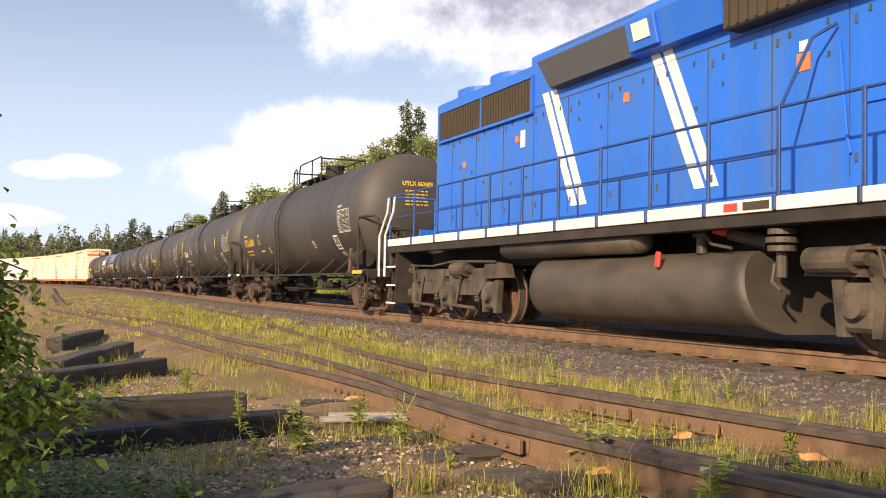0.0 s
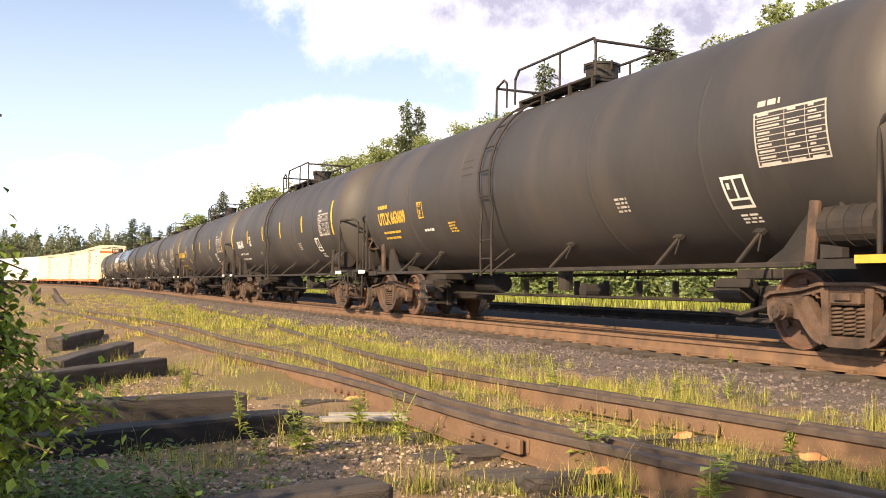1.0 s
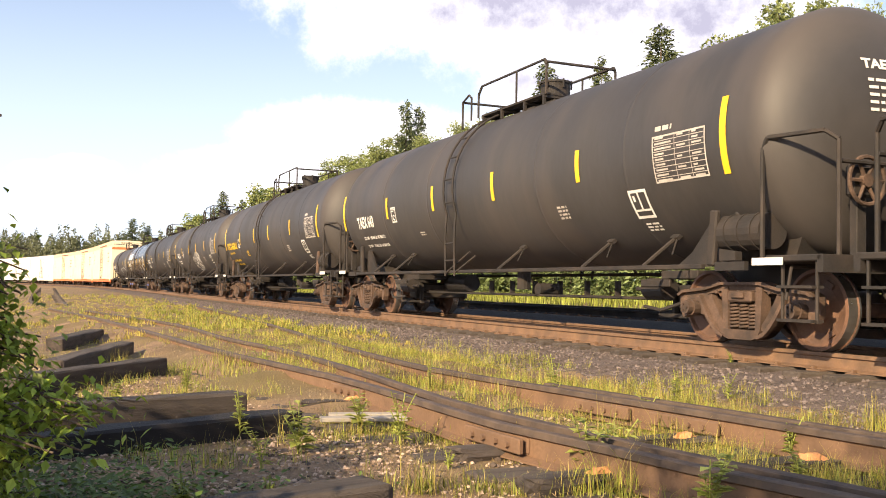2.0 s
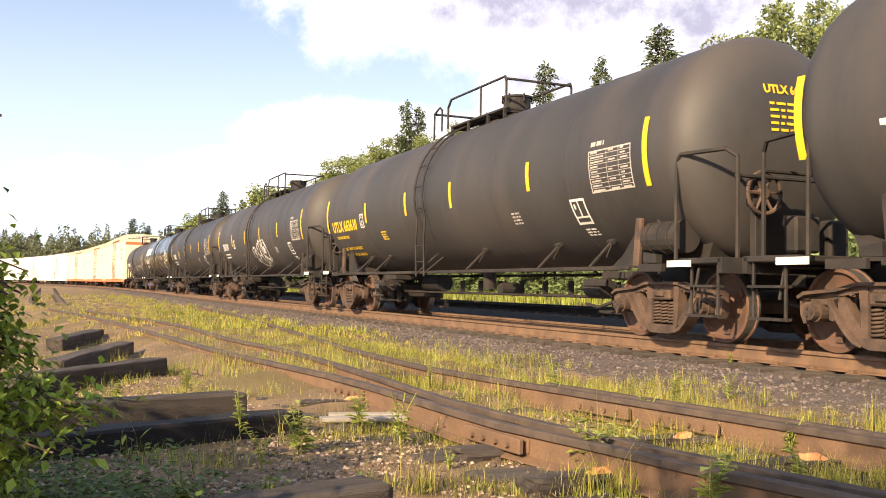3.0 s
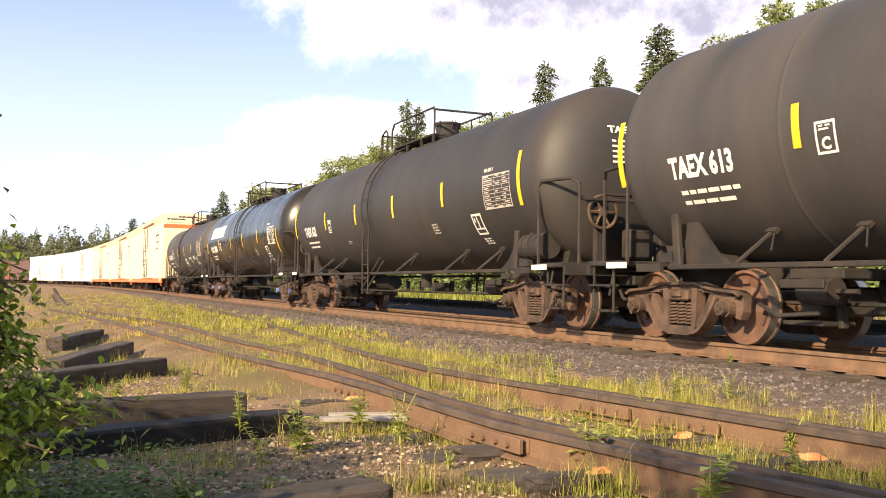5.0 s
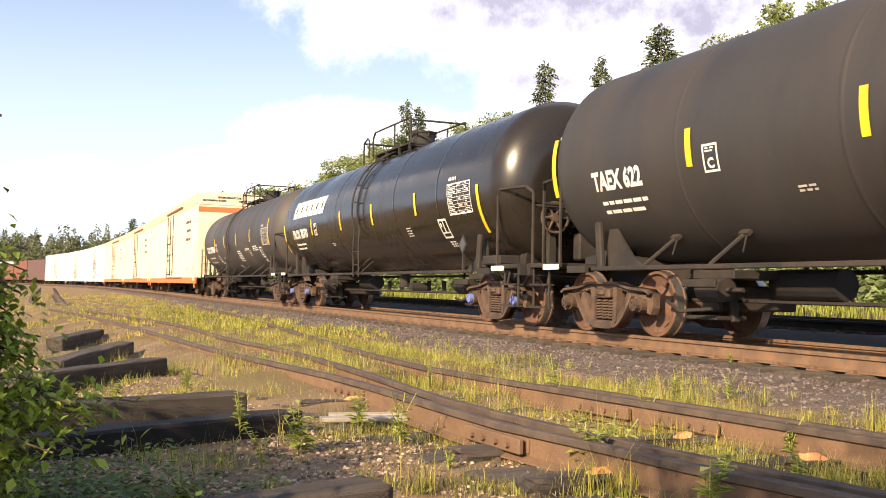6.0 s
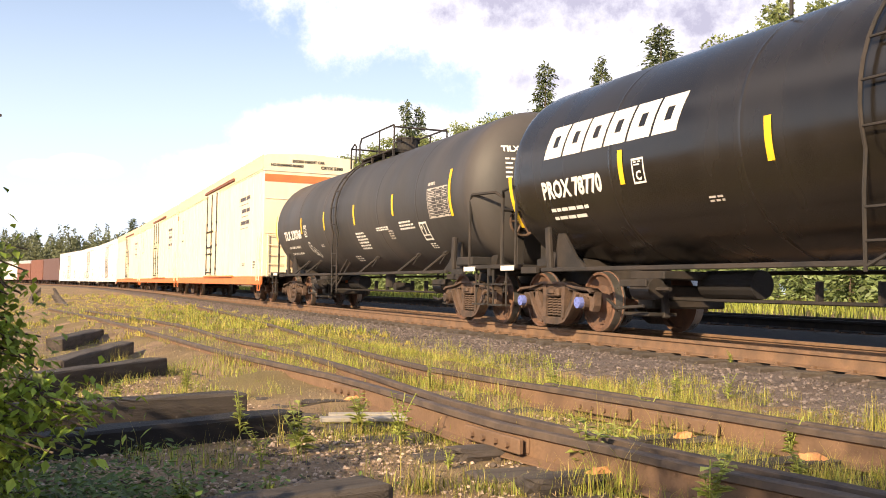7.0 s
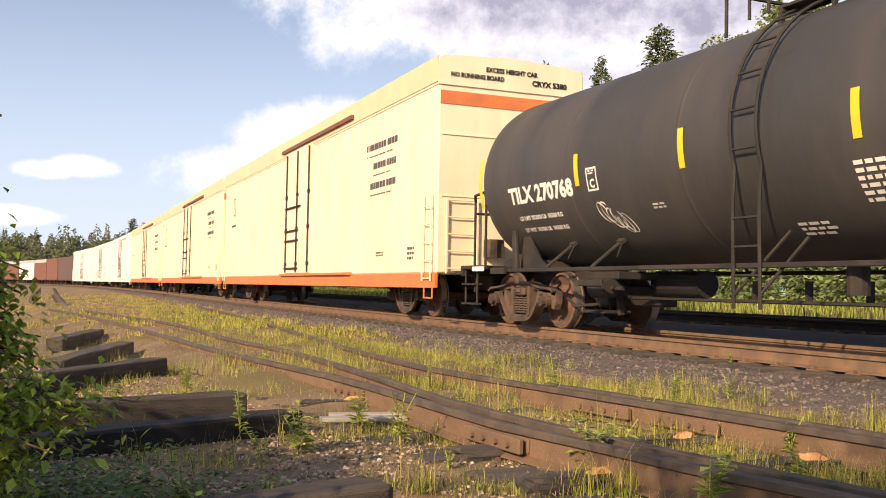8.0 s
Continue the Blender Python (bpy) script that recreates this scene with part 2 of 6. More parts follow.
M = dict(
    soil=mat("gravel_soil", (0.28, 0.185, 0.11), 0.95, var=0.75, scale=2.4, fine=55, bump=1.0, dirt=(0.17, 0.14, 0.04), amount=0.85, dirt_scale=0.6, depth=0.03, low=0.42),
    ballast=mat("ballast", (0.15, 0.118, 0.108), 0.95, var=0.6, scale=3, fine=38, bump=1.0, dirt=(0.15, 0.1, 0.072), amount=0.5, dirt_scale=0.8, depth=0.03),
    stone=mat("ballast_stone", (0.148, 0.12, 0.112), 0.92, var=0.5, scale=3, fine=25, bump=0.3, vary=0.8, island=True),
    rust=mat("rail_rust", (0.20, 0.118, 0.070), 0.8, 0.0, var=0.3, scale=4, fine=45, bump=0.3, dirt=(0.105, 0.07, 0.05), amount=0.7, dirt_scale=5),
    oldrust=mat("old_rail_rust", (0.21, 0.125, 0.075), 0.85, 0.0, var=0.4, scale=3, fine=45, bump=0.35, dirt=(0.095, 0.06, 0.042), amount=0.75, dirt_scale=3),
    steel=mat("worn_steel", (0.5, 0.48, 0.46), 0.35, 0.9, var=0.15, scale=6, fine=80, bump=0.05),
    tie=mat("weathered_tie", (0.075, 0.06, 0.052), 0.95, var=0.5, scale=3, fine=40, bump=0.8, vary=0.3, stretch=(1, 8, 8), dirt=(0.15, 0.125, 0.105), amount=0.55, dirt_scale=1.5),
    tar=mat("creosoted_tie", (0.016, 0.014, 0.015), 0.8, var=0.5, scale=3, fine=40, bump=0.5, stretch=(1, 8, 8)),
    tank=mat("tank_black_paint", (0.048, 0.045, 0.046), 0.58, var=0.25, scale=0.5, fine=9, bump=0.02, dirt=(0.084, 0.071, 0.064), amount=0.8, dirt_scale=0.7, stretch=(1.6, 0.5, 0.45), low=0.46),
    tankdark=mat("dull_black_paint", (0.036, 0.034, 0.035), 0.56, var=0.25, scale=0.5, fine=9, bump=0.02, dirt=(0.056, 0.046, 0.040), amount=0.8, dirt_scale=0.7, stretch=(1.6, 0.5, 0.45), low=0.46),
    tanknew=mat("fresh_black_paint", (0.016, 0.0135, 0.0115), 0.25, var=0.2, scale=0.8, fine=10, bump=0.01, dirt=(0.03, 0.024, 0.018), amount=0.5, dirt_scale=0.8, stretch=(1.4, 0.5, 0.5)),
    under=mat("underframe_grime_rail_shade", (0.024, 0.021, 0.02), 0.8, var=0.45, scale=4, fine=40, bump=0.25, dirt=(0.068, 0.05, 0.04), amount=0.5, dirt_scale=3),
    truck=mat("rusty_truck_steel", (0.12, 0.076, 0.055), 0.82, var=0.5, scale=4, fine=40, bump=0.35, dirt=(0.03, 0.024, 0.021), amount=0.9, dirt_scale=3.6),
    wheel=mat("rusty_wheel", (0.17, 0.09, 0.058), 0.75, var=0.35, scale=4, fine=40, bump=0.2, dirt=(0.06, 0.04, 0.032), amount=0.7, dirt_scale=3.5),
    yellow=mat("yellow_reflector", (0.85, 0.55, 0.02), 0.5, var=0.12, scale=8, fine=60, bump=0),
    ochre=mat("yellow_stencil", (0.62, 0.40, 0.05), 0.7, var=0.25, scale=8, fine=60, bump=0),
    white=mat("white_stencil", (0.78, 0.76, 0.72), 0.6, var=0.15, scale=6, fine=50, bump=0),
    cream=mat("cream_car_paint", (0.86, 0.76, 0.56), 0.55, var=0.07, scale=1.2, fine=20, bump=0.03, dirt=(0.72, 0.55, 0.36), amount=0.35, dirt_scale=1.0, stretch=(2, 2, 0.5)),
    orange=mat("orange_car_paint", (0.72, 0.20, 0.06), 0.6, var=0.2, scale=3, fine=30, bump=0.05, dirt=(0.40, 0.15, 0.07), amount=0.5),
    whitecar=mat("white_car_paint", (0.82, 0.79, 0.76), 0.55, var=0.08, scale=1.2, fine=20, bump=0.04, dirt=(0.6, 0.48, 0.38), amount=0.4, dirt_scale=0.8),
    brown=mat("oxide_car_paint", (0.22, 0.09, 0.06), 0.75, var=0.25, scale=2, fine=30, bump=0.08, dirt=(0.12, 0.06, 0.05), amount=0.6),
    brown2=mat("dark_oxide_paint", (0.13, 0.075, 0.07), 0.75, var=0.25, scale=2, fine=30, bump=0.08),
    grey=mat("grey_roof", (0.45, 0.45, 0.46), 0.6, var=0.2, scale=2, fine=30),
    blue=mat("blue_loco_paint", (0.02, 0.15, 0.72), 0.5, var=0.14, scale=1.0, fine=18, bump=0.02, dirt=(0.06, 0.15, 0.43), amount=0.6, dirt_scale=1.3, stretch=(2.6, 2, 0.3)),
    grille=mat("dusty_grille", (0.06, 0.046, 0.033), 0.85, var=0.3, scale=6, fine=70, bump=0.3),
    dark=mat("shadowed_grey_screen", (0.07, 0.075, 0.085), 0.7, var=0.2, scale=6, fine=70, bump=0.2),
    fuel=mat("grimy_fuel_tank", (0.085, 0.068, 0.055), 0.6, var=0.4, scale=1.2, fine=25, bump=0.1, dirt=(0.035, 0.029, 0.026), amount=0.8, dirt_scale=1.0, stretch=(1, 0.6, 2)),
    # darker copy of the locomotive blue; the railing's shade is in the colour
    shadeblue=mat("shaded_blue_rail_paint", (0.02, 0.07, 0.27), 0.5, var=0.3, scale=3, fine=30, bump=0.05, dirt=(0.03, 0.035, 0.06), amount=0.6, dirt_scale=4),
    duff=leaf_mat("dead_grass_litter", (0.36, 0.27, 0.14), 0.6, 0.1),
    peach=mat("peach_eave_paint", (0.84, 0.58, 0.37), 0.55, var=0.12, scale=2, fine=30, bump=0.03),
    table=mat("greyed_stencil", (0.50, 0.46, 0.42), 0.7, var=0.3, scale=6, fine=50, bump=0),
    # ballast darkened beyond the main line; the train's shade is in the colour
    shadebed=mat("train_shaded_ballast", (0.024, 0.021, 0.021), 0.95, var=0.5, scale=3, fine=32, bump=0.8, depth=0.03),
    railhead=mat("dark_old_railhead", (0.085, 0.064, 0.054), 0.7, 0.1, var=0.4, scale=5, fine=60, bump=0.15, dirt=(0.17, 0.12, 0.085), amount=0.6, dirt_scale=7),
    locotruck=mat("dusty_loco_truck", (0.10, 0.078, 0.062), 0.85, var=0.4, scale=3, fine=40, bump=0.3, dirt=(0.03, 0.026, 0.024), amount=0.85, dirt_scale=2.6),
    pebble=mat("pale_pebbles", (0.34, 0.255, 0.195), 0.9, var=0.7, scale=3, fine=25, bump=0.2, vary=1.1, island=True),
    red=mat("red_paint", (0.65, 0.06, 0.04), 0.5, var=0.15),
    bearing=mat("blue_bearing_cap", (0.15, 0.19, 0.5), 0.75, var=0.4),
    # split wood; its bright orange includes the sun glinting on it
    wood=mat("sunlit_split_wood", (0.62, 0.30, 0.13), 0.85, var=0.4, scale=8, fine=50, bump=0.4),
    plank=mat("grey_plank", (0.42, 0.38, 0.33), 0.9, var=0.3, scale=3, fine=50, bump=0.4, stretch=(1, 9, 9)),
    bark=mat("bark", (0.10, 0.075, 0.055), 0.95, var=0.4, scale=6, fine=50, bump=0.6),
    grass=leaf_mat("grass", (0.29, 0.32, 0.055), 0.75),
    drygrass=leaf_mat("dry_grass", (0.47, 0.39, 0.10), 0.6),
    weed=leaf_mat("weed_leaves", (0.38, 0.42, 0.10), 0.45),
    bush=leaf_mat("bush_leaves", (0.27, 0.36, 0.05), 0.55, 0.35),
    # darker leaf green that holds the shade beneath the shrub
    lowleaf=leaf_mat("shade_dark_leaves", (0.11, 0.17, 0.03), 0.5, 0.2),
    broad=leaf_mat("broadleaf_crown", (0.26, 0.30, 0.105), 0.4),
    spruce=leaf_mat("spruce_needles", (0.10, 0.125, 0.055), 0.5, 0.12),
    farleaf=leaf_mat("distant_crowns", (0.135, 0.15, 0.075), 0.5, 0.15),
    spruce2=leaf_mat("young_spruce_needles", (0.16, 0.21, 0.075), 0.45, 0.15),
)

for _name, _shine in (("tank", .5), ("tankdark", .5), ("tanknew", .55)):
    M[_name].node_tree.nodes["Principled BSDF"].inputs["Specular IOR Level"].default_value = _shine


# ---------------------------------------------------------------- mesh helpers
def part(name, bm, material, parent=None, label="", m=None, smooth=False):
    """Links a bmesh as one mesh object, under a thing or a part."""
    me = bpy.data.meshes.new(name)
    bm.normal_update()
    bm.to_mesh(me)
    bm.free()
    return link(name, me, material, parent, label, m, smooth)


def link(name, me, material, parent=None, label="", m=None, smooth=False):
    for one in (material if isinstance(material, (list, tuple)) else [material]):
        if one.name not in me.materials:
            me.materials.append(one)
    if smooth:
        me.shade_smooth()
    ob = new(name, me)
    if parent:
        ob.parent = parent
    if m is not None:
        ob.matrix_basis = m
    if label:
        tagged(ob, label)
    return ob


def raw(name, verts, faces, material, parent=None, label="", m=None, smooth=False):
    me = bpy.data.meshes.new(name)
    me.from_pydata([tuple(q) for q in verts], [], [tuple(q) for q in faces])
    me.update()
    return link(name, me, material, parent, label, m, smooth)


def thing(name, m, label, category, group="", kind=""):
    ob = new(name)
    ob.matrix_basis = m
    return tagged(ob, label, category, group, kind)


def box(bm, sx, sy, sz, x=0, y=0, z=0, rot=None, bev=0.0):
    m = Matrix.Translation((x, y, z))
    if rot:
        m = m @ pose(0, 0, 0, *rot)
    made = bmesh.ops.create_cube(bm, size=1.0, matrix=m @ Matrix.Diagonal((sx, sy, sz, 1)))
    if bev:
        es = list({e for q in made["verts"] for e in q.link_edges})
        bmesh.ops.bevel(bm, geom=es, offset=bev, segments=1, affect="EDGES")


def rod(bm, a, b, r, seg=8, r2=None):
    a, b = Vector(a), Vector(b)
    d = b - a
    m = Matrix.Translation((a + b) / 2) @ d.to_track_quat("Z", "Y").to_matrix().to_4x4()
    bmesh.ops.create_cone(bm, cap_ends=True, segments=seg, radius1=r, radius2=r if r2 is None else r2, depth=d.length, matrix=m)


def pipe(bm, pts, r, seg=6):
    for a, b in zip(pts[:-1], pts[1:]):
        rod(bm, a, b, r, seg)


def tube(bm, pts, r, seg=6):
    """One unbroken bent bar along points in a plane across the x axis."""
    pts = [Vector(q) for q in pts]
    rings = []
    for k, p in enumerate(pts):
        d = (pts[min(k + 1, len(pts) - 1)] - pts[max(k - 1, 0)]).normalized()
        u = Vector((1, 0, 0))
        w = d.cross(u).normalized()
        rings.append([bm.verts.new(p + u * r * math.cos(2 * math.pi * i / seg) + w * r * math.sin(2 * math.pi * i / seg)) for i in range(seg)])
    for a, b in zip(rings[:-1], rings[1:]):
        for i in range(seg):
            bm.faces.new((a[i], a[(i + 1) % seg], b[(i + 1) % seg], b[i]))
    bm.faces.new(rings[0][::-1]), bm.faces.new(rings[-1])
    bmesh.ops.recalc_face_normals(bm, faces=bm.faces[:])


def lathe_x(bm, profile, seg=40, y=0.0, z=0.0):
    """Turns (x, radius) points round the x axis."""
    rings = []
    for x, r in profile:
        if r < 1e-4:
            rings.append([bm.verts.new((x, y, z))])
        else:
            rings.append([bm.verts.new((x, y - r * math.cos(2 * math.pi * i / seg), z + r * math.sin(2 * math.pi * i / seg))) for i in range(seg)])
    for a, b in zip(rings[:-1], rings[1:]):
        for i in range(seg):
            j = (i + 1) % seg
            if len(a) == 1:
                bm.faces.new((a[0], b[i], b[j]))
            elif len(b) == 1:
                bm.faces.new((a[i], b[0], a[j]))
            else:
                bm.faces.new((a[i], b[i], b[j], a[j]))
    bmesh.ops.recalc_face_normals(bm, faces=bm.faces[:])


def prism(bm, outline, y0, y1):
    """A plate from an outline in x and z, between two values of y."""
    a = [bm.verts.new((x, y0, z)) for x, z in outline]
    b = [bm.verts.new((x, y1, z)) for x, z in outline]
    n = len(a)
    bm.faces.new(a)
    bm.faces.new(b[::-1])
    for i in range(n):
        bm.faces.new((a[i], b[i], b[(i + 1) % n], a[(i + 1) % n]))
    bmesh.ops.recalc_face_normals(bm, faces=bm.faces[:])


def text_faces(words, size, width=None):
    """Vertices and faces of a line of writing, from its left foot; width stretches or narrows it."""
    cu = bpy.data.curves.new("writing", "FONT")
    cu.body, cu.size, cu.resolution_u, cu.offset = words, size, 2, size * .042
    ob = bpy.data.objects.new("writing", cu)
    scene.collection.objects.link(ob)
    bpy.context.view_layer.update()
    me = ob.to_mesh()
    co = [(q.co.x, q.co.y) for q in me.vertices]
    fs = [tuple(p.vertices) for p in me.polygons]
    ob.to_mesh_clear()
    bpy.data.objects.remove(ob)
    bpy.data.curves.remove(cu)
    if width and co:
        lo, hi = min(q[0] for q in co), max(q[0] for q in co)
        co = [((q[0] - lo) * width / (hi - lo), q[1]) for q in co]
    return co, fs


def bars_faces(w, h, rows, seed=1, gap=0.45, broken=True):
    """Rows of short bars, for writing too small to read, hanging down from the left top."""
    rnd = random.Random(seed)
    co, fs = [], []
    for k in range(rows):
        x = 0.0
        while x < w * (1 if not broken else rnd.uniform(0.8, 1)):
            bw = min(rnd.uniform(0.05, 0.14) * (2 if w > 1 else 1), w - x)
            if bw < 0.02:
                break
            y1 = -k * h / rows
            y0 = y1 - h / rows * (1 - gap)
            n = len(co)
            co += [(x, y0), (x + bw, y0), (x + bw, y1), (x, y1)]
            fs.append((n, n + 1, n + 2, n + 3))
            x += bw + 0.03
    return co, fs


def frame_faces(w, h, t):
    """A rectangular outline, cut into short lengths so that it can bend."""
    co, fs = [], []
    n = max(2, int(h / .08))
    for x in (0, w - t):
        for k in range(n + 1):
            co += [(x, h * k / n), (x + t, h * k / n)]
        b = len(co) - 2 * (n + 1)
        fs += [(b + 2 * k, b + 2 * k + 1, b + 2 * k + 3, b + 2 * k + 2) for k in range(n)]
    for y in (0, h - t):
        b = len(co)
        co += [(t, y), (w - t, y), (w - t, y + t), (t, y + t)]
        fs.append((b, b + 1, b + 2, b + 3))
    return co, fs


# ---------------------------------------------------------------- ground
def lift(s, o):
    """Height of the ground across the line."""
    z = np.interp(o, [-60, -9, -5.0, -3.3, -2.0, -1.6, -1.15, -.85, 1.0, 1.45, 2.3, 2.9, 5.9, 6.8, 9, 40, 120],
                  [-0.37, -0.37, -0.37, -0.36, -0.27, -0.25, -0.255, -0.225, -0.215, -0.205, -0.19, 0.0, 0.0, 0.1, 0.14, 0.3, 0.6])
    # gravel has drifted up to the siding's rails, away from the camera
    edge = np.interp(s, [-12, -5.6, .4, 6.8, 11], [-9.1, -8.6, -7.85, -7.25, -6.95])
    drift = 0.125 * np.clip((14.0 - s) / 3.5, 0, 1) * np.clip((o - edge) / .3, 0, 1) * np.clip((-3.6 - o) / .5, 0, 1)
    return z + drift


def build_ground():
    def grade(*runs):
        out = []
        for a, b, st in runs:
            out += list(np.arange(a, b, st))
        return np.array(out + [runs[-1][1]])
    gx = grade((-2600, -300, 230), (-300, -150, 15), (-150, -18, 1.2), (-18, 22, 0.28), (22, 60, 2), (60, 300, 24), (300, 2600, 230))
    gy = grade((-2600, -200, 240), (-200, -4, 7), (-4, 45, 0.28), (45, 260, 1.4), (260, 500, 20), (500, 3800, 220))
    X, Y = np.meshgrid(gx, gy)
    x, y = X.ravel(), Y.ravel()
    s, o = offsets(x, y)
    z = lift(s, o)
    near = (np.abs(x) < 25) & (y < 60)
    bump = np.array([noise.fractal(Vector((a * 0.7, b * 0.7, 0)), 0.9, 2.0, 4) if q else 0.0 for a, b, q in zip(x, y, near)])
    rough = np.where((o > -3.2) & (o < 6.5), 0.012, 0.035)
    z = z + bump * rough
    nx, ny = len(gx), len(gy)
    i = np.arange(nx * ny).reshape(ny, nx)
    faces = np.stack([i[:-1, :-1].ravel(), i[:-1, 1:].ravel(), i[1:, 1:].ravel(), i[1:, :-1].ravel()], 1)
    ob = raw("ground", np.stack([x, y, z], 1).tolist(), faces.tolist(), [M["soil"], M["ballast"], M["shadebed"]], smooth=True)
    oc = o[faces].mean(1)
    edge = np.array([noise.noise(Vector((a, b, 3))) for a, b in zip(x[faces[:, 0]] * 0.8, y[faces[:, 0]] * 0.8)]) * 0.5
    # the third material paints the train's shade on the bed beyond the main line
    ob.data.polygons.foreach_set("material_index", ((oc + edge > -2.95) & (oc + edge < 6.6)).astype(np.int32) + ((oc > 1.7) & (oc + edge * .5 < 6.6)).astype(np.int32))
    tagged(ob, "gravelly trackside ground with grass and weeds", "ground", kind="structure")


build_ground()

# ---------------------------------------------------------------- rails and ties
RAIL = [(-0.070, -0.186), (0.070, -0.186), (0.070, -0.175), (0.012, -0.155), (0.009, -0.052), (0.036, -0.040), (0.036, -0.006), (0.028, 0.0),
        (-0.028, 0.0), (-0.036, -0.006), (-0.036, -0.040), (-0.009, -0.052), (-0.012, -0.155), (-0.070, -0.175)]


def sweep(name, path, material, parent, label="", section=RAIL, scale=1.0):
    """A rail along a list of places (on its running top)."""
    v, f = [], []
    n = len(section)
    for k, p in enumerate(path):
        d = (path[min(k + 1, len(path) - 1)] - path[max(k - 1, 0)])
        side = Vector((d.y, -d.x, 0)).normalized()
        for a, b in section:
            v.append(tuple(p + side * a * scale + Vector((0, 0, b * scale))))
    for k in range(len(path) - 1):
        for i in range(n):
            j = (i + 1) % n
            f.append((k * n + i, k * n + j, (k + 1) * n + j, (k + 1) * n + i))
    f += [tuple(range(n))[::-1], tuple((len(path) - 1) * n + i for i in range(n))]
    return raw(name, v, f, material, parent, label)


def polished(ob):
    """The running top of a used rail is bright steel."""
    ob.data.materials.append(M["steel"])
    for p in ob.data.polygons:
        if p.normal.z > 0.9 and abs(p.normal.z) > 0.99:
            p.material_index = 1


def tie_mesh(length=2.6, w=0.23, t=0.18, seed=1, bev=0.012):
    bm = bmesh.new()
    box(bm, length, w, t, bev=bev)
    bmesh.ops.subdivide_edges(bm, edges=[e for e in bm.edges if e.calc_length() > length * 0.8], cuts=5)
    rnd = random.Random(seed)
    for q in bm.verts:
        q.co += Vector((rnd.uniform(-.015, .015), rnd.uniform(-.006, .006), rnd.uniform(-.006, .006)))
    me = bpy.data.meshes.new("tie")
    bm.to_mesh(me)
    bm.free()
    return me


TIES = [tie_mesh(seed=k) for k in range(4)]
for _me in TIES:
    _me.materials.append(M["tie"])


def tie_at(parent, at, angle, k, roll=0.0):
    ob = new("tie", TIES[k % 4])
    ob.parent = parent
    ob.matrix_basis = pose(at.x, at.y, at.z, roll, 0, math.degrees(angle))
    return ob


def line_track(name, o0, top, s0, s1, ties, label, shine):
    tr = thing(name, pose(0, 0, 0), label, "track", kind="structure")
    ss = np.concatenate([np.arange(s0, -60, 4.0), np.arange(-60, s1, 1.0), [s1]])
    for o in (-0.753, 0.753):
        # unpolished rails get the near-black tone in place of the train's shade
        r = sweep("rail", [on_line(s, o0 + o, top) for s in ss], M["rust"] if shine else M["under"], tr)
        if shine:
            polished(r)
    k = 0
    s = ties[0]
    while s < ties[1]:
        p = on_line(s, o0, top - 0.19 - 0.095)
        tie_at(tr, p, course(s)[2] + math.pi / 2 + random.uniform(-.015, .015), k)
        k += 1
        s += 0.54 + random.uniform(-.03, .03)
    # plates and spikes under both rails, too small to pick apart
    bm = bmesh.new()
    for s in np.arange(ties[0], ties[1], 0.54):
        for o in (-0.753, 0.753):
            p = on_line(s, o0 + o, top - 0.186)
            box(bm, 0.19, 0.34, 0.02, p.x, p.y, p.z - 0.006, (0, 0, math.degrees(course(s)[2])))
            for e in (-.1, .1):
                q = on_line(s + e * 0.5, o0 + o + e, top - 0.17)
                box(bm, 0.03, 0.045, 0.035, q.x, q.y, q.z, (0, 0, math.degrees(course(s)[2])))
    tagged(part("spikes", bm, M["oldrust"], tr), kind="stuff")
    return tr


main_track = line_track("main_track", 0.0, 0.0, -440, 200, (-45, 16), "rusty-sided main line rails on brown wooden ties", True)
second_track = line_track("second_track", 4.4, 0.2, -440, 200, (-30, 14), "second track's rails coloured dark for the train's shade, on wooden ties", False)


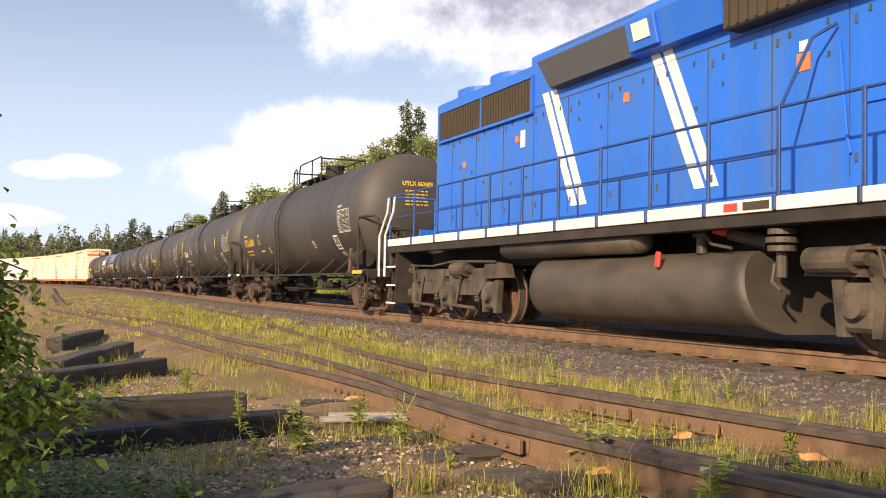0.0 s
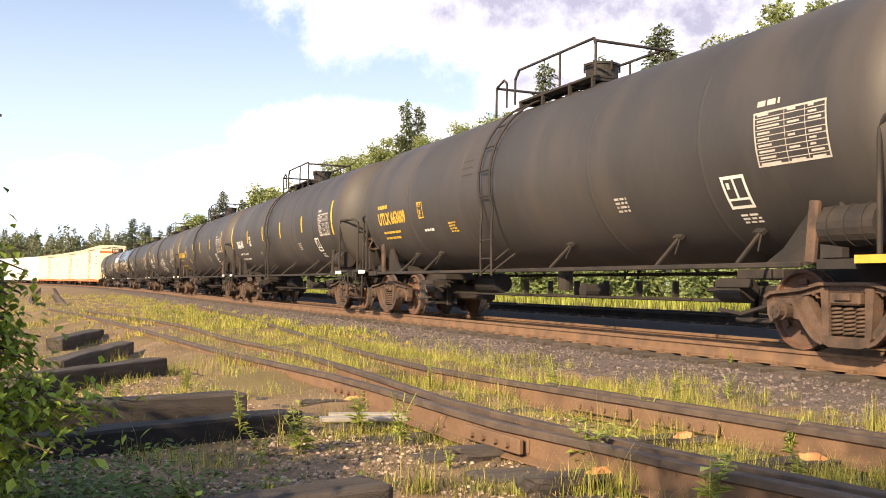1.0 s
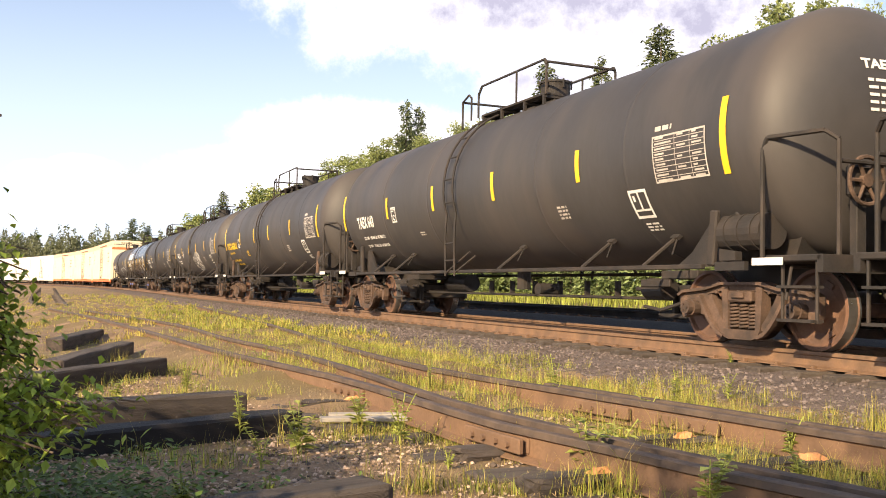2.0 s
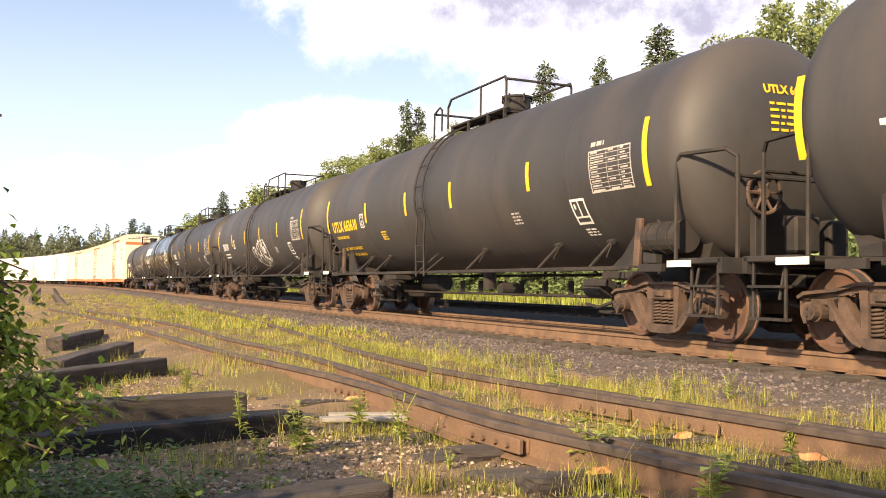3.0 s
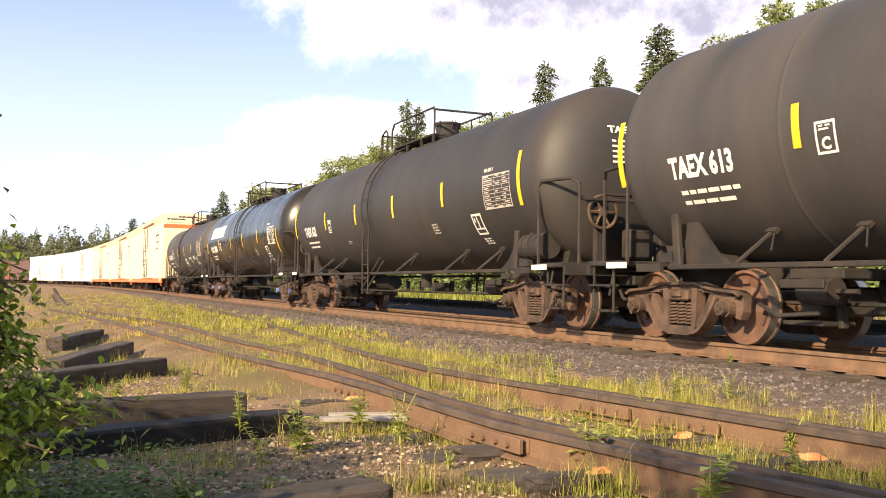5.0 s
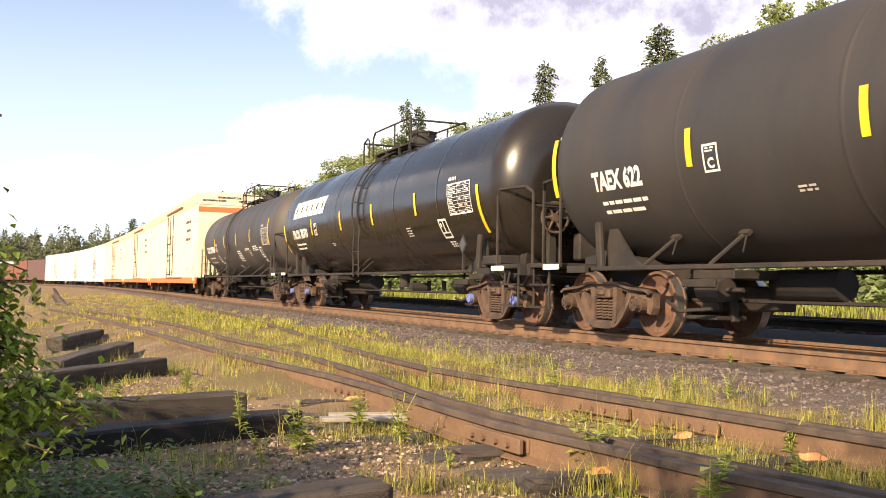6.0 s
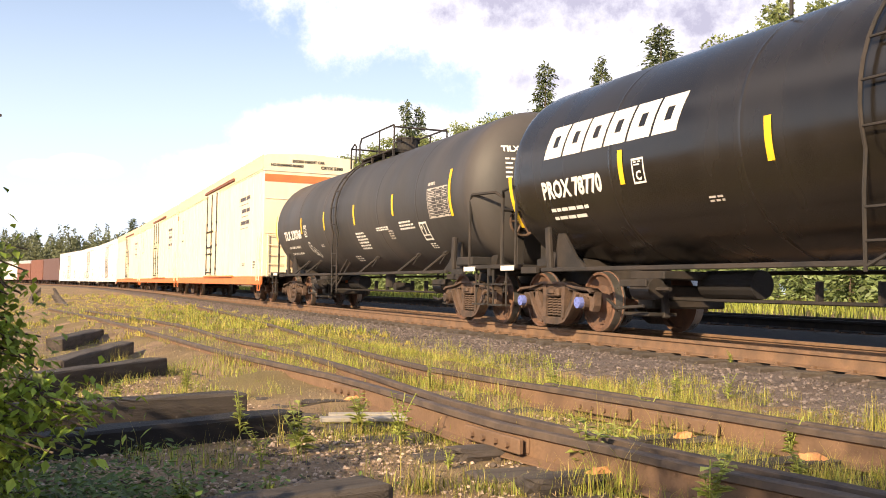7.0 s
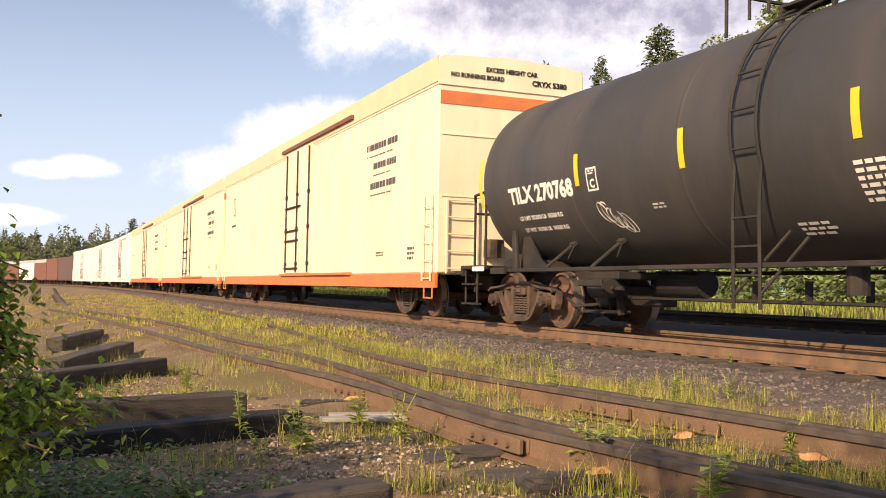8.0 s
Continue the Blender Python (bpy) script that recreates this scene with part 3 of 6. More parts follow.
def siding():
    tr = thing("siding", pose(0, 0, 0), "disused rusty siding rails in grass and weeds", "track", kind="structure")

    def curve(pts, z=-0.2, n=40):
        p = np.array(pts, float)
        d = np.concatenate([[0], np.cumsum(np.hypot(*np.diff(p, axis=0).T))])
        t = np.linspace(0, d[-1], n)
        # Catmull-Rom through the bends
        out = []
        for q in t:
            k = min(max(np.searchsorted(d, q) - 1, 0), len(p) - 2)
            u = (q - d[k]) / (d[k + 1] - d[k])
            a, b, c, e = p[max(k - 1, 0)], p[k], p[k + 1], p[min(k + 2, len(p) - 1)]
            w = 0.5 * (2 * b + (c - a) * u + (2 * a - 5 * b + 4 * c - e) * u * u + (3 * b - a - 3 * c + e) * u ** 3)
            out.append(Vector((w[0], w[1], z)))
        return out
    Z = -0.16
    near = [(3.3, 1.2), (1.47, 3.97), (1.11, 4.43), (0.68, 5.13), (0.34, 5.65), (-0.77, 8.05), (-1.58, 9.45), (-2.75, 11.5), (-4.87, 15.6), (-7.99, 21.5), (-11.2, 27.0)]
    far = [(4.4, 2.0), (2.45, 5.2), (1.9, 6.1), (1.2, 7.2), (0.59, 8.2), (-0.14, 9.45), (-1.1, 11.9), (-2.03, 14.7), (-4.92, 23.3), (-8.5, 33.0)]
    turnout = [(3.42, 1.35), (1.62, 4.06), (1.27, 4.53), (0.85, 5.25), (0.52, 5.8), (0.05, 6.75), (-0.55, 8.35), (-0.92, 9.3), (-1.96, 11.7), (-3.17, 13.95), (-5.37, 18.7), (-9.6, 25.6)]
    check = [(4.56, 2.12), (2.6, 5.3), (2.05, 6.2), (1.36, 7.28), (0.9, 8.0)]
    for pts in (near, far, turnout, check):
        r = sweep("rail", curve(pts, Z), M["oldrust"], tr)
        r.data.materials.append(M["railhead"])
        # the head is a darker tone than the web
        for q in r.data.polygons:
            if q.center.z > Z - .042:
                q.material_index = 1
    # bent-up rail ends that close the siding
    for pts in ([(-14.3, 33.6, -.2), (-15.6, 36.2, -.22), (-16.35, 37.6, -.16), (-16.4, 37.9, .08), (-16.1, 38.0, .36)],
                [(-12.6, 31.8, -.2), (-13.7, 34.6, -.22), (-14.35, 36.0, -.17), (-14.75, 36.4, .08), (-15.0, 36.6, .34)]):
        sweep("bumper_rail", [Vector(q) for q in pts], M["tie"], tr, scale=1.6)
    # joint bars with bolts
    for (x, y, a) in ((0.34, 5.62, -62), (1.22, 7.12, -58), (-0.75, 7.97, -60), (1.66, 6.42, -58)):
        bm = bmesh.new()
        box(bm, .62, .035, .09, 0, -.03, -.1, bev=.008)
        box(bm, .62, .035, .09, 0, .03, -.1, bev=.008)
        for dx in (-.2, -.07, .07, .2):
            rod(bm, (dx, -.07, -.1), (dx, .06, -.1), .018, 6)
        part("joint_bar", bm, M["oldrust"], tr, m=pose(x, y, Z, 0, 0, a))
    # half-buried ties
    rnd = random.Random(5)
    k = 0
    for s in np.arange(0.0, 30, .62):
        a = curve(near, Z, 200)
        b = curve(far, Z, 200)
        i = int(12 + s * 5.6)
        if i >= 170:
            break
        p = a[i]
        q = min(b, key=lambda w: (w - p).length)
        c = (p + q) / 2
        ang = math.atan2((q - p).y, (q - p).x) + rnd.uniform(-.06, .06)
        tie_at(tr, Vector((c.x, c.y, Z - .186 - .088 + rnd.uniform(-.03, .004))), ang, k, rnd.uniform(-3, 3))
        k += 1
    return tr


siding()

# ---------------------------------------------------------------- rolling stock
WHEEL = 0.457


def wheelset_meshes(r=WHEEL):
    """Two wheels on their axle, turned round the y axis."""
    bm = bmesh.new()
    for side in (-1, 1):
        seg = 32
        rings = []
        pr = [(-.10, 1.028), (-.075, 1.03), (-.06, 1.0), (.06, .985), (.066, .90), (.02, .86), (-.015, .55), (.02, .34), (.07, .28), (.07, .12)]
        for a, q in pr:
            rings.append([bm.verts.new((r * q * math.cos(2 * math.pi * i / seg), side * (0.75 + a), r * q * math.sin(2 * math.pi * i / seg))) for i in range(seg)])
        back = [(-.10, 1.028), (-.10, .88), (-.05, .84), (-.05, .3), (-.1, .2)]
        rb = [[bm.verts.new((r * q * math.cos(2 * math.pi * i / seg), side * (0.75 + a), r * q * math.sin(2 * math.pi * i / seg))) for i in range(seg)] for a, q in back]
        for R in (rings, rb):
            for a, b in zip(R[:-1], R[1:]):
                for i in range(seg):
                    bm.faces.new((a[i], a[(i + 1) % seg], b[(i + 1) % seg], b[i]))
        # two lugs on the plate, so that the turning shows
        for k in range(3):
            w = k * 2.1
            box(bm, .06, .03, .11, r * .68 * math.cos(w), side * .765, r * .68 * math.sin(w), (0, -math.degrees(w), 0))
    rod(bm, (0, -.98, 0), (0, .98, 0), .085, 12)
    bmesh.ops.recalc_face_normals(bm, faces=bm.faces[:])
    bm.normal_update()
    me = bpy.data.meshes.new("wheelset")
    bm.to_mesh(me)
    bm.free()
    me.materials.append(M["wheel"])
    me.materials.append(M["steel"])
    for p in me.polygons:
        c = p.center
        rr = math.hypot(c.x, c.z)
        if rr > r * .97 and abs(p.normal.y) < .6:
            p.material_index = 1
    return me


WHEELSET = wheelset_meshes()


def side_frame_mesh(side):
    """Cast side frame: arched top chord with a ledge, bowed tension arms, two windows, spring seat, pedestals."""
    bm = bmesh.new()
    y0, y1, y2 = side * .94, side * 1.06, side * 1.12
    up = [(-1.16, .60), (-1.06, .655), (-.62, .69), (-.34, .755), (.34, .755), (.62, .69), (1.06, .655), (1.16, .60)]
    prism(bm, up + [(1.12, .53), (.66, .60), (.34, .655), (-.34, .655), (-.66, .60), (-1.12, .53)], y0, y1)
    # the ledge stands out along the top
    prism(bm, up + [(1.13, .575), (1.04, .62), (.62, .655), (.33, .72), (-.33, .72), (-.62, .655), (-1.04, .62), (-1.13, .575)], y0, y2)
    for k in (-1, 1):
        # pedestal jaw round the bearing
        prism(bm, [(k * 1.16, .60), (k * 1.15, .40), (k * 1.10, .31), (k * 1.02, .33), (k * 1.03, .48), (k * .97, .55), (k * .80, .55), (k * .75, .48), (k * .75, .36),
                   (k * .68, .35), (k * .64, .45), (k * .62, .62)], y0, y1)
        # bowed arm from the pedestal down to the spring seat
        outer = [(k * (.30 + .44 * (1 - (q / 7)) ** .75), .10 + .46 * (1 - q / 7) ** 1.25) for q in range(8)]
        inner = [(k * (.22 + .34 * (1 - (q / 7)) ** .8), .19 + .42 * (1 - q / 7) ** 1.1) for q in range(8)]
        prism(bm, outer + inner[::-1], y0, y1)
        prism(bm, [(a, b) for a, b in outer] + [(a - k * .035, b + .03) for a, b in outer[::-1]], y0, y2)
        # column beside the springs
        prism(bm, [(k * .24, .70), (k * .35, .70), (k * .31, .20), (k * .23, .20)], y0, y1 + side * .02)
        rod(bm, (k * .89, side * .9, .44), (k * .89, side * 1.12, .44), .105, 14)
        box(bm, .22, .14, .07, k * .89, side * 1.0, .545, bev=.012)
    prism(bm, [(-.34, .20), (.34, .20), (.29, .115), (.2, .085), (-.2, .085), (-.29, .115)], y0 - side * .04, y1 + side * .05)
    # bolster end with its wear plates
    box(bm, .40, .2, .13, 0, side * 1.02, .585, bev=.02)
    box(bm, .2, .05, .07, 0, side * 1.13, .60, bev=.01)
    for k in (-1, 1):
        rod(bm, (k * .45, side * 1.04, .635), (k * .45, side * 1.08, .635), .022, 6)
    me = bpy.data.meshes.new("side_frame")
    bm.normal_update()
    bm.to_mesh(me)
    bm.free()
    me.materials.append(M["truck"])
    return me


def spring_mesh(r=.066, wire=.017, turns=7.5, height=.31):
    """One coil spring, a bent tube."""
    v, f = [], []
    n, k = int(turns * 8), 4
    for i in range(n + 1):
        a = i * 2 * math.pi / 8
        c, d = Vector((r * math.cos(a), r * math.sin(a), height * i / n)), Vector((math.cos(a), math.sin(a), 0))
        for j in range(k):
            w = 2 * math.pi * j / k
            v.append(tuple(c + d * wire * math.cos(w) + Vector((0, 0, wire * math.sin(w)))))
    for i in range(n):
        for j in range(k):
            f.append((i * k + j, i * k + (j + 1) % k, (i + 1) * k + (j + 1) % k, (i + 1) * k + j))
    me = bpy.data.meshes.new("spring")
    me.from_pydata(v, [], f)
    me.shade_smooth()
    me.materials.append(M["truck"])
    return me


FRAMES, SPRING = {k: side_frame_mesh(k) for k in (-1, 1)}, spring_mesh()


def cap_mesh(material):
    bm = bmesh.new()
    rod(bm, (0, -.07, 0), (0, .07, 0), .085, 12)
    for side in (-1, 1):
        for k in range(3):
            a = k * 2.094
            rod(bm, (.045 * math.cos(a), side * .065, .045 * math.sin(a)), (.045 * math.cos(a), side * .085, .045 * math.sin(a)), .016, 6)
    me = bpy.data.meshes.new("bearing_cap")
    bm.to_mesh(me)
    bm.free()
    me.materials.append(material)
    return me


CAPS = {k: cap_mesh(M[k]) for k in ("truck", "bearing")}
SPIN = []  # wheelsets that turn, with the car's and the axle's place


def add_truck(car, x, caps="truck"):
    bm = bmesh.new()
    box(bm, .36, 1.9, .2, 0, 0, .58, bev=.03)
    box(bm, .10, 1.7, .08, -.48, 0, .42)
    box(bm, .10, 1.7, .08, .48, 0, .42)
    tr = part("truck", bm, M["truck"], car, m=pose(x, 0, 0))
    for side in (-1, 1):
        new("side_frame", FRAMES[side]).parent = tr
        for sx in (-.16, 0, .16):
            sp = new("spring", SPRING)
            sp.parent, sp.location = tr, (sx, side * 1.01, .2)
        for ax in (-.89, .89):
            cap = new("bearing_cap", CAPS[caps])
            cap.parent, cap.location = tr, (ax, side * 1.13, .44)
    for ax in (-.89, .89):
        w = new("wheelset", WHEELSET)
        w.parent = car
        w.matrix_basis = pose(x + ax, 0, WHEEL)
        SPIN.append((w, x + ax))
    return tr


def coupler(car, x, side, z=.86):
    bm = bmesh.new()
    box(bm, .55, .16, .2, x - side * .32, 0, z, bev=.02)
    box(bm, .24, .3, .28, x - side * .08, .03, z, bev=.05)
    rod(bm, (x - side * .02, -.1, z - .2), (x - side * .02, -.1, z + .2), .07, 8)
    pipe(bm, [(x - side * .6, -.3, z - .05), (x - side * .3, -.35, z - .35), (x, -.2, z - .45)], .025)
    pipe(bm, [(x - side * .7, -.2, z + .05), (x - side * .72, -1.35, z + .05), (x - side * .72, -1.42, z - .3)], .018)
    part("coupler", bm, M["under"], car)


R_T, Z_T = 1.49, 2.5


def on_tank(co, x, deg, r=R_T + 0.006):
    """Bends flat (u, v) writing round the near side: x along the tank, deg above its middle."""
    a0 = radians(deg)
    return [(x + u, -r * math.cos(a0 + w / r), Z_T + r * math.sin(a0 + w / r)) for u, w in co]


def decal(car, name, faces, x, deg, material, label="", r=R_T + 0.006):
    co, fs = faces
    ob = raw(name, on_tank(co, x, deg, r), fs, M[material], car, label)
    return tagged(ob, kind="stuff") if "writing" in name or name in ("stencil", "scuff") else ob


def strip(car, x, lo, hi, w=.11):
    n = 8
    co = [(u, R_T * radians(lo + (hi - lo) * k / n)) for k in range(n + 1) for u in (-w / 2, w / 2)]
    fs = [(2 * k, 2 * k + 1, 2 * k + 3, 2 * k + 2) for k in range(n)]
    return decal(car, "reflective_stripe", (co, fs), x, 0, "yellow", "yellow reflective stripe", R_T + 0.008)


def tank_body(material="tank", seed=0):
    """Cylinder with dished heads and low welded rings."""
    bm = bmesh.new()
    prof = [(-8.02, 0)]
    for k in range(1, 13):
        a = math.pi / 2 * k / 12
        prof.append((-7.3 - .72 * math.cos(a), R_T * math.sin(a)))
    prof += [(-7.2, R_T), (-7.0, R_T)]
    for x in (-4.6, -2.0, 2.45, 4.9):
        prof += [(x - .12, R_T), (x - .06, R_T), (x - .02, R_T), (x - .01, R_T + .005), (x + .01, R_T + .005), (x + .02, R_T), (x + .06, R_T), (x + .12, R_T)]
    prof += [(7.0, R_T), (7.2, R_T)]
    for k in range(0, 13):
        a = math.pi / 2 * k / 12
        prof.append((7.3 + .72 * math.sin(a), R_T * math.cos(a)))
    lathe_x(bm, prof, 64, 0, Z_T)
    me = bpy.data.meshes.new("tank")
    bm.normal_update()
    bm.to_mesh(me)
    bm.free()
    me.shade_smooth()
    me.materials.append(M[material])
    return me


BODY = {k: tank_body(k) for k in ("tank", "tankdark", "tanknew")}


_bm = bmesh.new()
rod(_bm, (-.21, 0, 0), (.21, 0, 0), .016, 6)
RUNG = bpy.data.meshes.new("rung")
_bm.to_mesh(RUNG)
_bm.free()
RUNG.materials.append(M["under"])


def arc(r, a, b, n=8):
    return [(r * math.cos(radians(a + (b - a) * k / n)), r * math.sin(radians(a + (b - a) * k / n))) for k in range(n + 1)]


def tank_car(m, label, paint="tank", half=8.55, trucks=6.75, caps="truck", ladder=-.75, rails="wide", stencil="white", reservoir=True, foot=.9, lean=.12):
    car = thing("tank_car", m, label, "tank car", "freight train")
    new("tank", BODY[paint]).parent = car
    dk = M["under"]
    # side runs with their brackets
    for side in (-1, 1):
        bm = bmesh.new()
        box(bm, 13.0, .07, .06, 0, side * 1.43, .93, bev=.01)
        part("running_rail", bm, dk, car)
        for x in (-5.2, -3.9, 1.2, 3.9, 5.4) if paint != "tanknew" else ():
            bm = bmesh.new()
            a = radians(-50)
            pipe(bm, [(x - lean, side * 1.42, .95), (x, side * R_T * math.cos(a), Z_T + R_T * math.sin(a))], .026)
            box(bm, .16, .05, .14, x, side * (R_T * math.cos(a) + .01), Z_T + R_T * math.sin(a), (side * 50, 0, 0))
            pipe(bm, [(x, side * R_T * math.cos(a), Z_T + R_T * math.sin(a)), (x + .2, side * 1.2, 1.1)], .012)
            part("bracket", bm, dk, car)
    # end underframes: stub sill, platform, bolster saddle
    for e in (-1, 1):
        bm = bmesh.new()
        box(bm, 2.9, .6, .34, e * 7.0, 0, .88, bev=.02)
        prism(bm, [(e * 6.2, .98), (e * 7.3, .98), (e * 7.45, 1.35), (e * 7.1, 1.2), (e * 6.3, 1.1)], -.8, .8)
        part("stub_sill", bm, dk, car)
        bm = bmesh.new()
        box(bm, .8, 2.9, .07, e * 7.95, 0, 1.0, bev=.012)
        box(bm, .08, 2.9, .18, e * 8.33, 0, .94)
        box(bm, .5, .06, .1, e * 6.95, -1.4, .93)
        part("end_platform", bm, dk, car)
        bm = bmesh.new()
        gold = stencil == "ochre" and e > 0
        box(bm, .75 if gold else .45, .02, .08, e * 7.6, -1.47, .97)
        part("end_plate", bm, M["ochre"] if gold else M["white"], car, "painted end plate")
        for y in (-1.4, 1.4):
            bm = bmesh.new()
            z1 = 2.32
            pipe(bm, [(e * 7.45, y, 1.0), (e * 7.45, y, z1 - .1), (e * 7.53, y, z1), (e * 8.2, y * .9, z1), (e * 8.32, y * .85, z1 - .1), (e * 8.32, y * .85, 1.0)], .027)
            part("end_handrail", bm, dk, car)
            bm = bmesh.new()
            for z in (.35, .7):
                box(bm, .5, .16, .03, e * 8.0, y, z)
            for x in (7.76, 8.24):
                rod(bm, (e * x, y, .33), (e * x, y, 1.0), .02, 6)
            part("step", bm, dk, car)
        bm = bmesh.new()
        pipe(bm, [(e * 8.3, -1.2, 2.0), (e * 8.3, 1.2, 2.0)], .025)
        part("cross_handrail", bm, dk, car)
        bm = bmesh.new()
        box(bm, .13, .08, .66, e * 6.52, -1.3, 1.27, (0, e * 6, 0), bev=.02)
        part("saddle_post", bm, M["truck"] if stencil != "white" else dk, car)
        bm = bmesh.new()
        prism(bm, [(e * 6.5, 1.5), (e * 6.32, 1.5), (e * 5.95, 1.12), (e * 5.7, .98), (e * 5.7, .94), (e * 6.6, .94)], -1.16, -1.12)
        prism(bm, [(e * 6.62, 1.0), (e * 6.9, 1.0), (e * 6.9, 1.1), (e * 6.62, 1.14)], -1.3, -1.2)
        part("saddle_web", bm, dk, car)
        # brake gear massed solid; it also stands in for shade hiding the far wheels
        bm = bmesh.new()
        box(bm, .8, 1.3, .12, e * 4.95, .05, .86, bev=.015)
        box(bm, .4, 1.3, .34, e * 5.05, .1, .55, bev=.03)
        rod(bm, (e * 4.95, -.75, .66), (e * 4.5, -.75, .66), .15, 14)
        rod(bm, (e * 4.5, -.75, .66), (e * 4.2, -.75, .66), .03, 6)
        box(bm, .07, .1, .5, e * 4.72, -.45, .5, (0, e * 8, 0), bev=.01)
        box(bm, .65, .04, .1, e * 4.85, -.9, .74, bev=.01)
        box(bm, .6, .5, .05, e * 5.0, -.5, .3, bev=.01)
        pipe(bm, [(e * 5.5, -.9, .5), (e * 5.1, -1.0, .38), (e * 4.6, -.9, .42)], .025)
        part("brake_gear", bm, dk, car)
        coupler(car, e * half, e)
        add_truck(car, e * trucks, caps)
    # brake gear under the middle
    bm = bmesh.new()
    rod(bm, (-4.7, .3, .74), (-3.6, .3, .74), .2, 16)
    part("brake_reservoir", bm, M["tar"], car)
    bm = bmesh.new()
    for y in (-.3, .3):
        rod(bm, (-6, y, .52), (6, y, .52), .022, 6)
    for x in np.arange(-2.6, 4.5, .95):
        box(bm, .04, .1, .3, x, .3, .64)
    rod(bm, (-.6, 0, .62), (-.6, 0, 1.1), .13, 12)
    rod(bm, (.3, -.2, .62), (.3, .2, .62), .12, 12)
    part("brake_rigging", bm, dk, car)
    # ladder up the near side and down the far side
    for side in (-1, 1):
        rr = R_T + .085
        path = [(-(rr) * math.cos(radians(a)) * -side, Z_T + rr * math.sin(radians(a))) for a in range(-18, 76, 8)]
        lad = None
        for dx in (-.21, .21):
            bm = bmesh.new()
            tube(bm, [(ladder + dx, side * 1.5, foot - .05), (ladder + dx, side * 1.52, 1.6)] + [(ladder + dx, q[0], q[1]) for q in path], .022)
            if lad is None:
                lad = part("ladder", bm, dk, car)
            else:
                part("stringer", bm, dk, lad)
        zs = [q for q in ((side * 1.5, .5), (side * 1.5, .82), (side * 1.51, 1.14), (side * 1.52, 1.46)) if q[1] > foot] + path[1::2]
        for dx, tip in ((.2, (ladder + .7, side * 1.3, 1.22)), (-.2, (ladder + .45, side * 1.3, 1.3))):
            bm = bmesh.new()
            rod(bm, (ladder + dx, side * 1.5, max(.6, foot)), tip, .02, 6)
            part("ladder_brace", bm, dk, lad)
        for y, z in zs:
            ob = new("rung", RUNG)
            ob.parent, ob.location = lad, (ladder, y, z)
    # top platform, rails and valve dome
    bm = bmesh.new()
    zt = Z_T + R_T
    for y in (-.62, -.42, .42, .62):
        box(bm, 2.5, .17, .035, .1, y, zt + .02)
    for x in (-1.1, -.3, .6, 1.3):
        box(bm, .07, 1.4, .05, x, 0, zt - .02)
        for y in (-.68, .68):
            box(bm, .05, .05, .2, x, y, zt - .1)
    part("platform", bm, dk, car)
    bm = bmesh.new()
    z1 = zt + .56
    y = .7
    for yy in (-y, y):
        pipe(bm, [(-2.05 if rails == "wide" else -1.2, yy, zt - .12), (-2.05 if rails == "wide" else -1.2, yy, z1 - .12)], .025)
    x0 = -2.05 if rails == "wide" else -1.2
    pipe(bm, [(x0, -y, z1 - .12), (x0, y, z1 - .12)], .025)
    pipe(bm, [(x0, -y, z1 - .12), (x0 + .3, -y, z1 - .02), (x0 + .42, -y, z1 - .1), (x0 + .42, -y, zt)], .022)
    for yy in (-y, y):
        pipe(bm, [(x0 + .75, yy, zt), (x0 + .75, yy, z1 - .1), (x0 + .9, yy, z1 + .05), (1.35, yy, z1 + .05), (1.4, yy, z1 - .05), (1.4, yy, zt)], .025)
        rod(bm, (.3, yy, zt), (.3, yy, z1 + .05), .022, 6)
    pipe(bm, [(1.4, -y, z1), (1.4, y, z1)], .025)
    part("platform_rail", bm, dk, car)
    bm = bmesh.new()
    rod(bm, (.5, 0, zt - .12), (.5, 0, zt + .4), .27, 24)
    rod(bm, (.5, 0, zt + .4), (.5, 0, zt + .44), .29, 24)
    for a in range(0, 360, 60):
        rod(bm, (.5 + .29 * math.cos(radians(a)), .29 * math.sin(radians(a)), zt + .3), (.5 + .29 * math.cos(radians(a)), .29 * math.sin(radians(a)), zt + .46), .02, 6)
    part("manway", bm, dk, car)
    bm = bmesh.new()
    rod(bm, (-.35, 0, zt - .05), (-.35, 0, zt + .12), .18, 20)
    part("vent_dome", bm, dk, car)
    # hand brake stand, wheel and reservoir on the leading end
    bm = bmesh.new()
    if not reservoir:
        box(bm, .7, .4, .16, 7.2, -1.2, 1.12, bev=.02)
    else:
        rod(bm, (6.55, -1.12, 1.33), (7.3, -1.12, 1.33), .21, 18)
        for x in (6.7, 6.92, 7.14):
            rod(bm, (x, -1.12, 1.33), (x + .03, -1.12, 1.33), .222, 18)
        rod(bm, (6.75, -1.12, 1.5), (6.75, -1.12, 1.62), .05, 8)
    part("end_reservoir", bm, dk, car)
    bm = bmesh.new()
    box(bm, .1, .14, 1.1, 8.15, -.75, 1.5, bev=.01)
    box(bm, .12, .3, .34, 8.16, -.75, 1.82, bev=.03)
    box(bm, .22, .4, .45, 8.2, -.1, 1.35, bev=.03)
    box(bm, .2, .3, .5, 8.1, .5, 1.3, bev=.03)
    stand = part("brake_stand", bm, dk, car)
    bm = bmesh.new()
    ring = [(8.27, -.75 + .25 * math.cos(q * .2618), 1.82 + .25 * math.sin(q * .2618)) for q in range(25)]
    pipe(bm, ring, .024)
    for q in range(0, 24, 4):
        rod(bm, (8.25, -.75, 1.82), ring[q], .026, 5, .018)
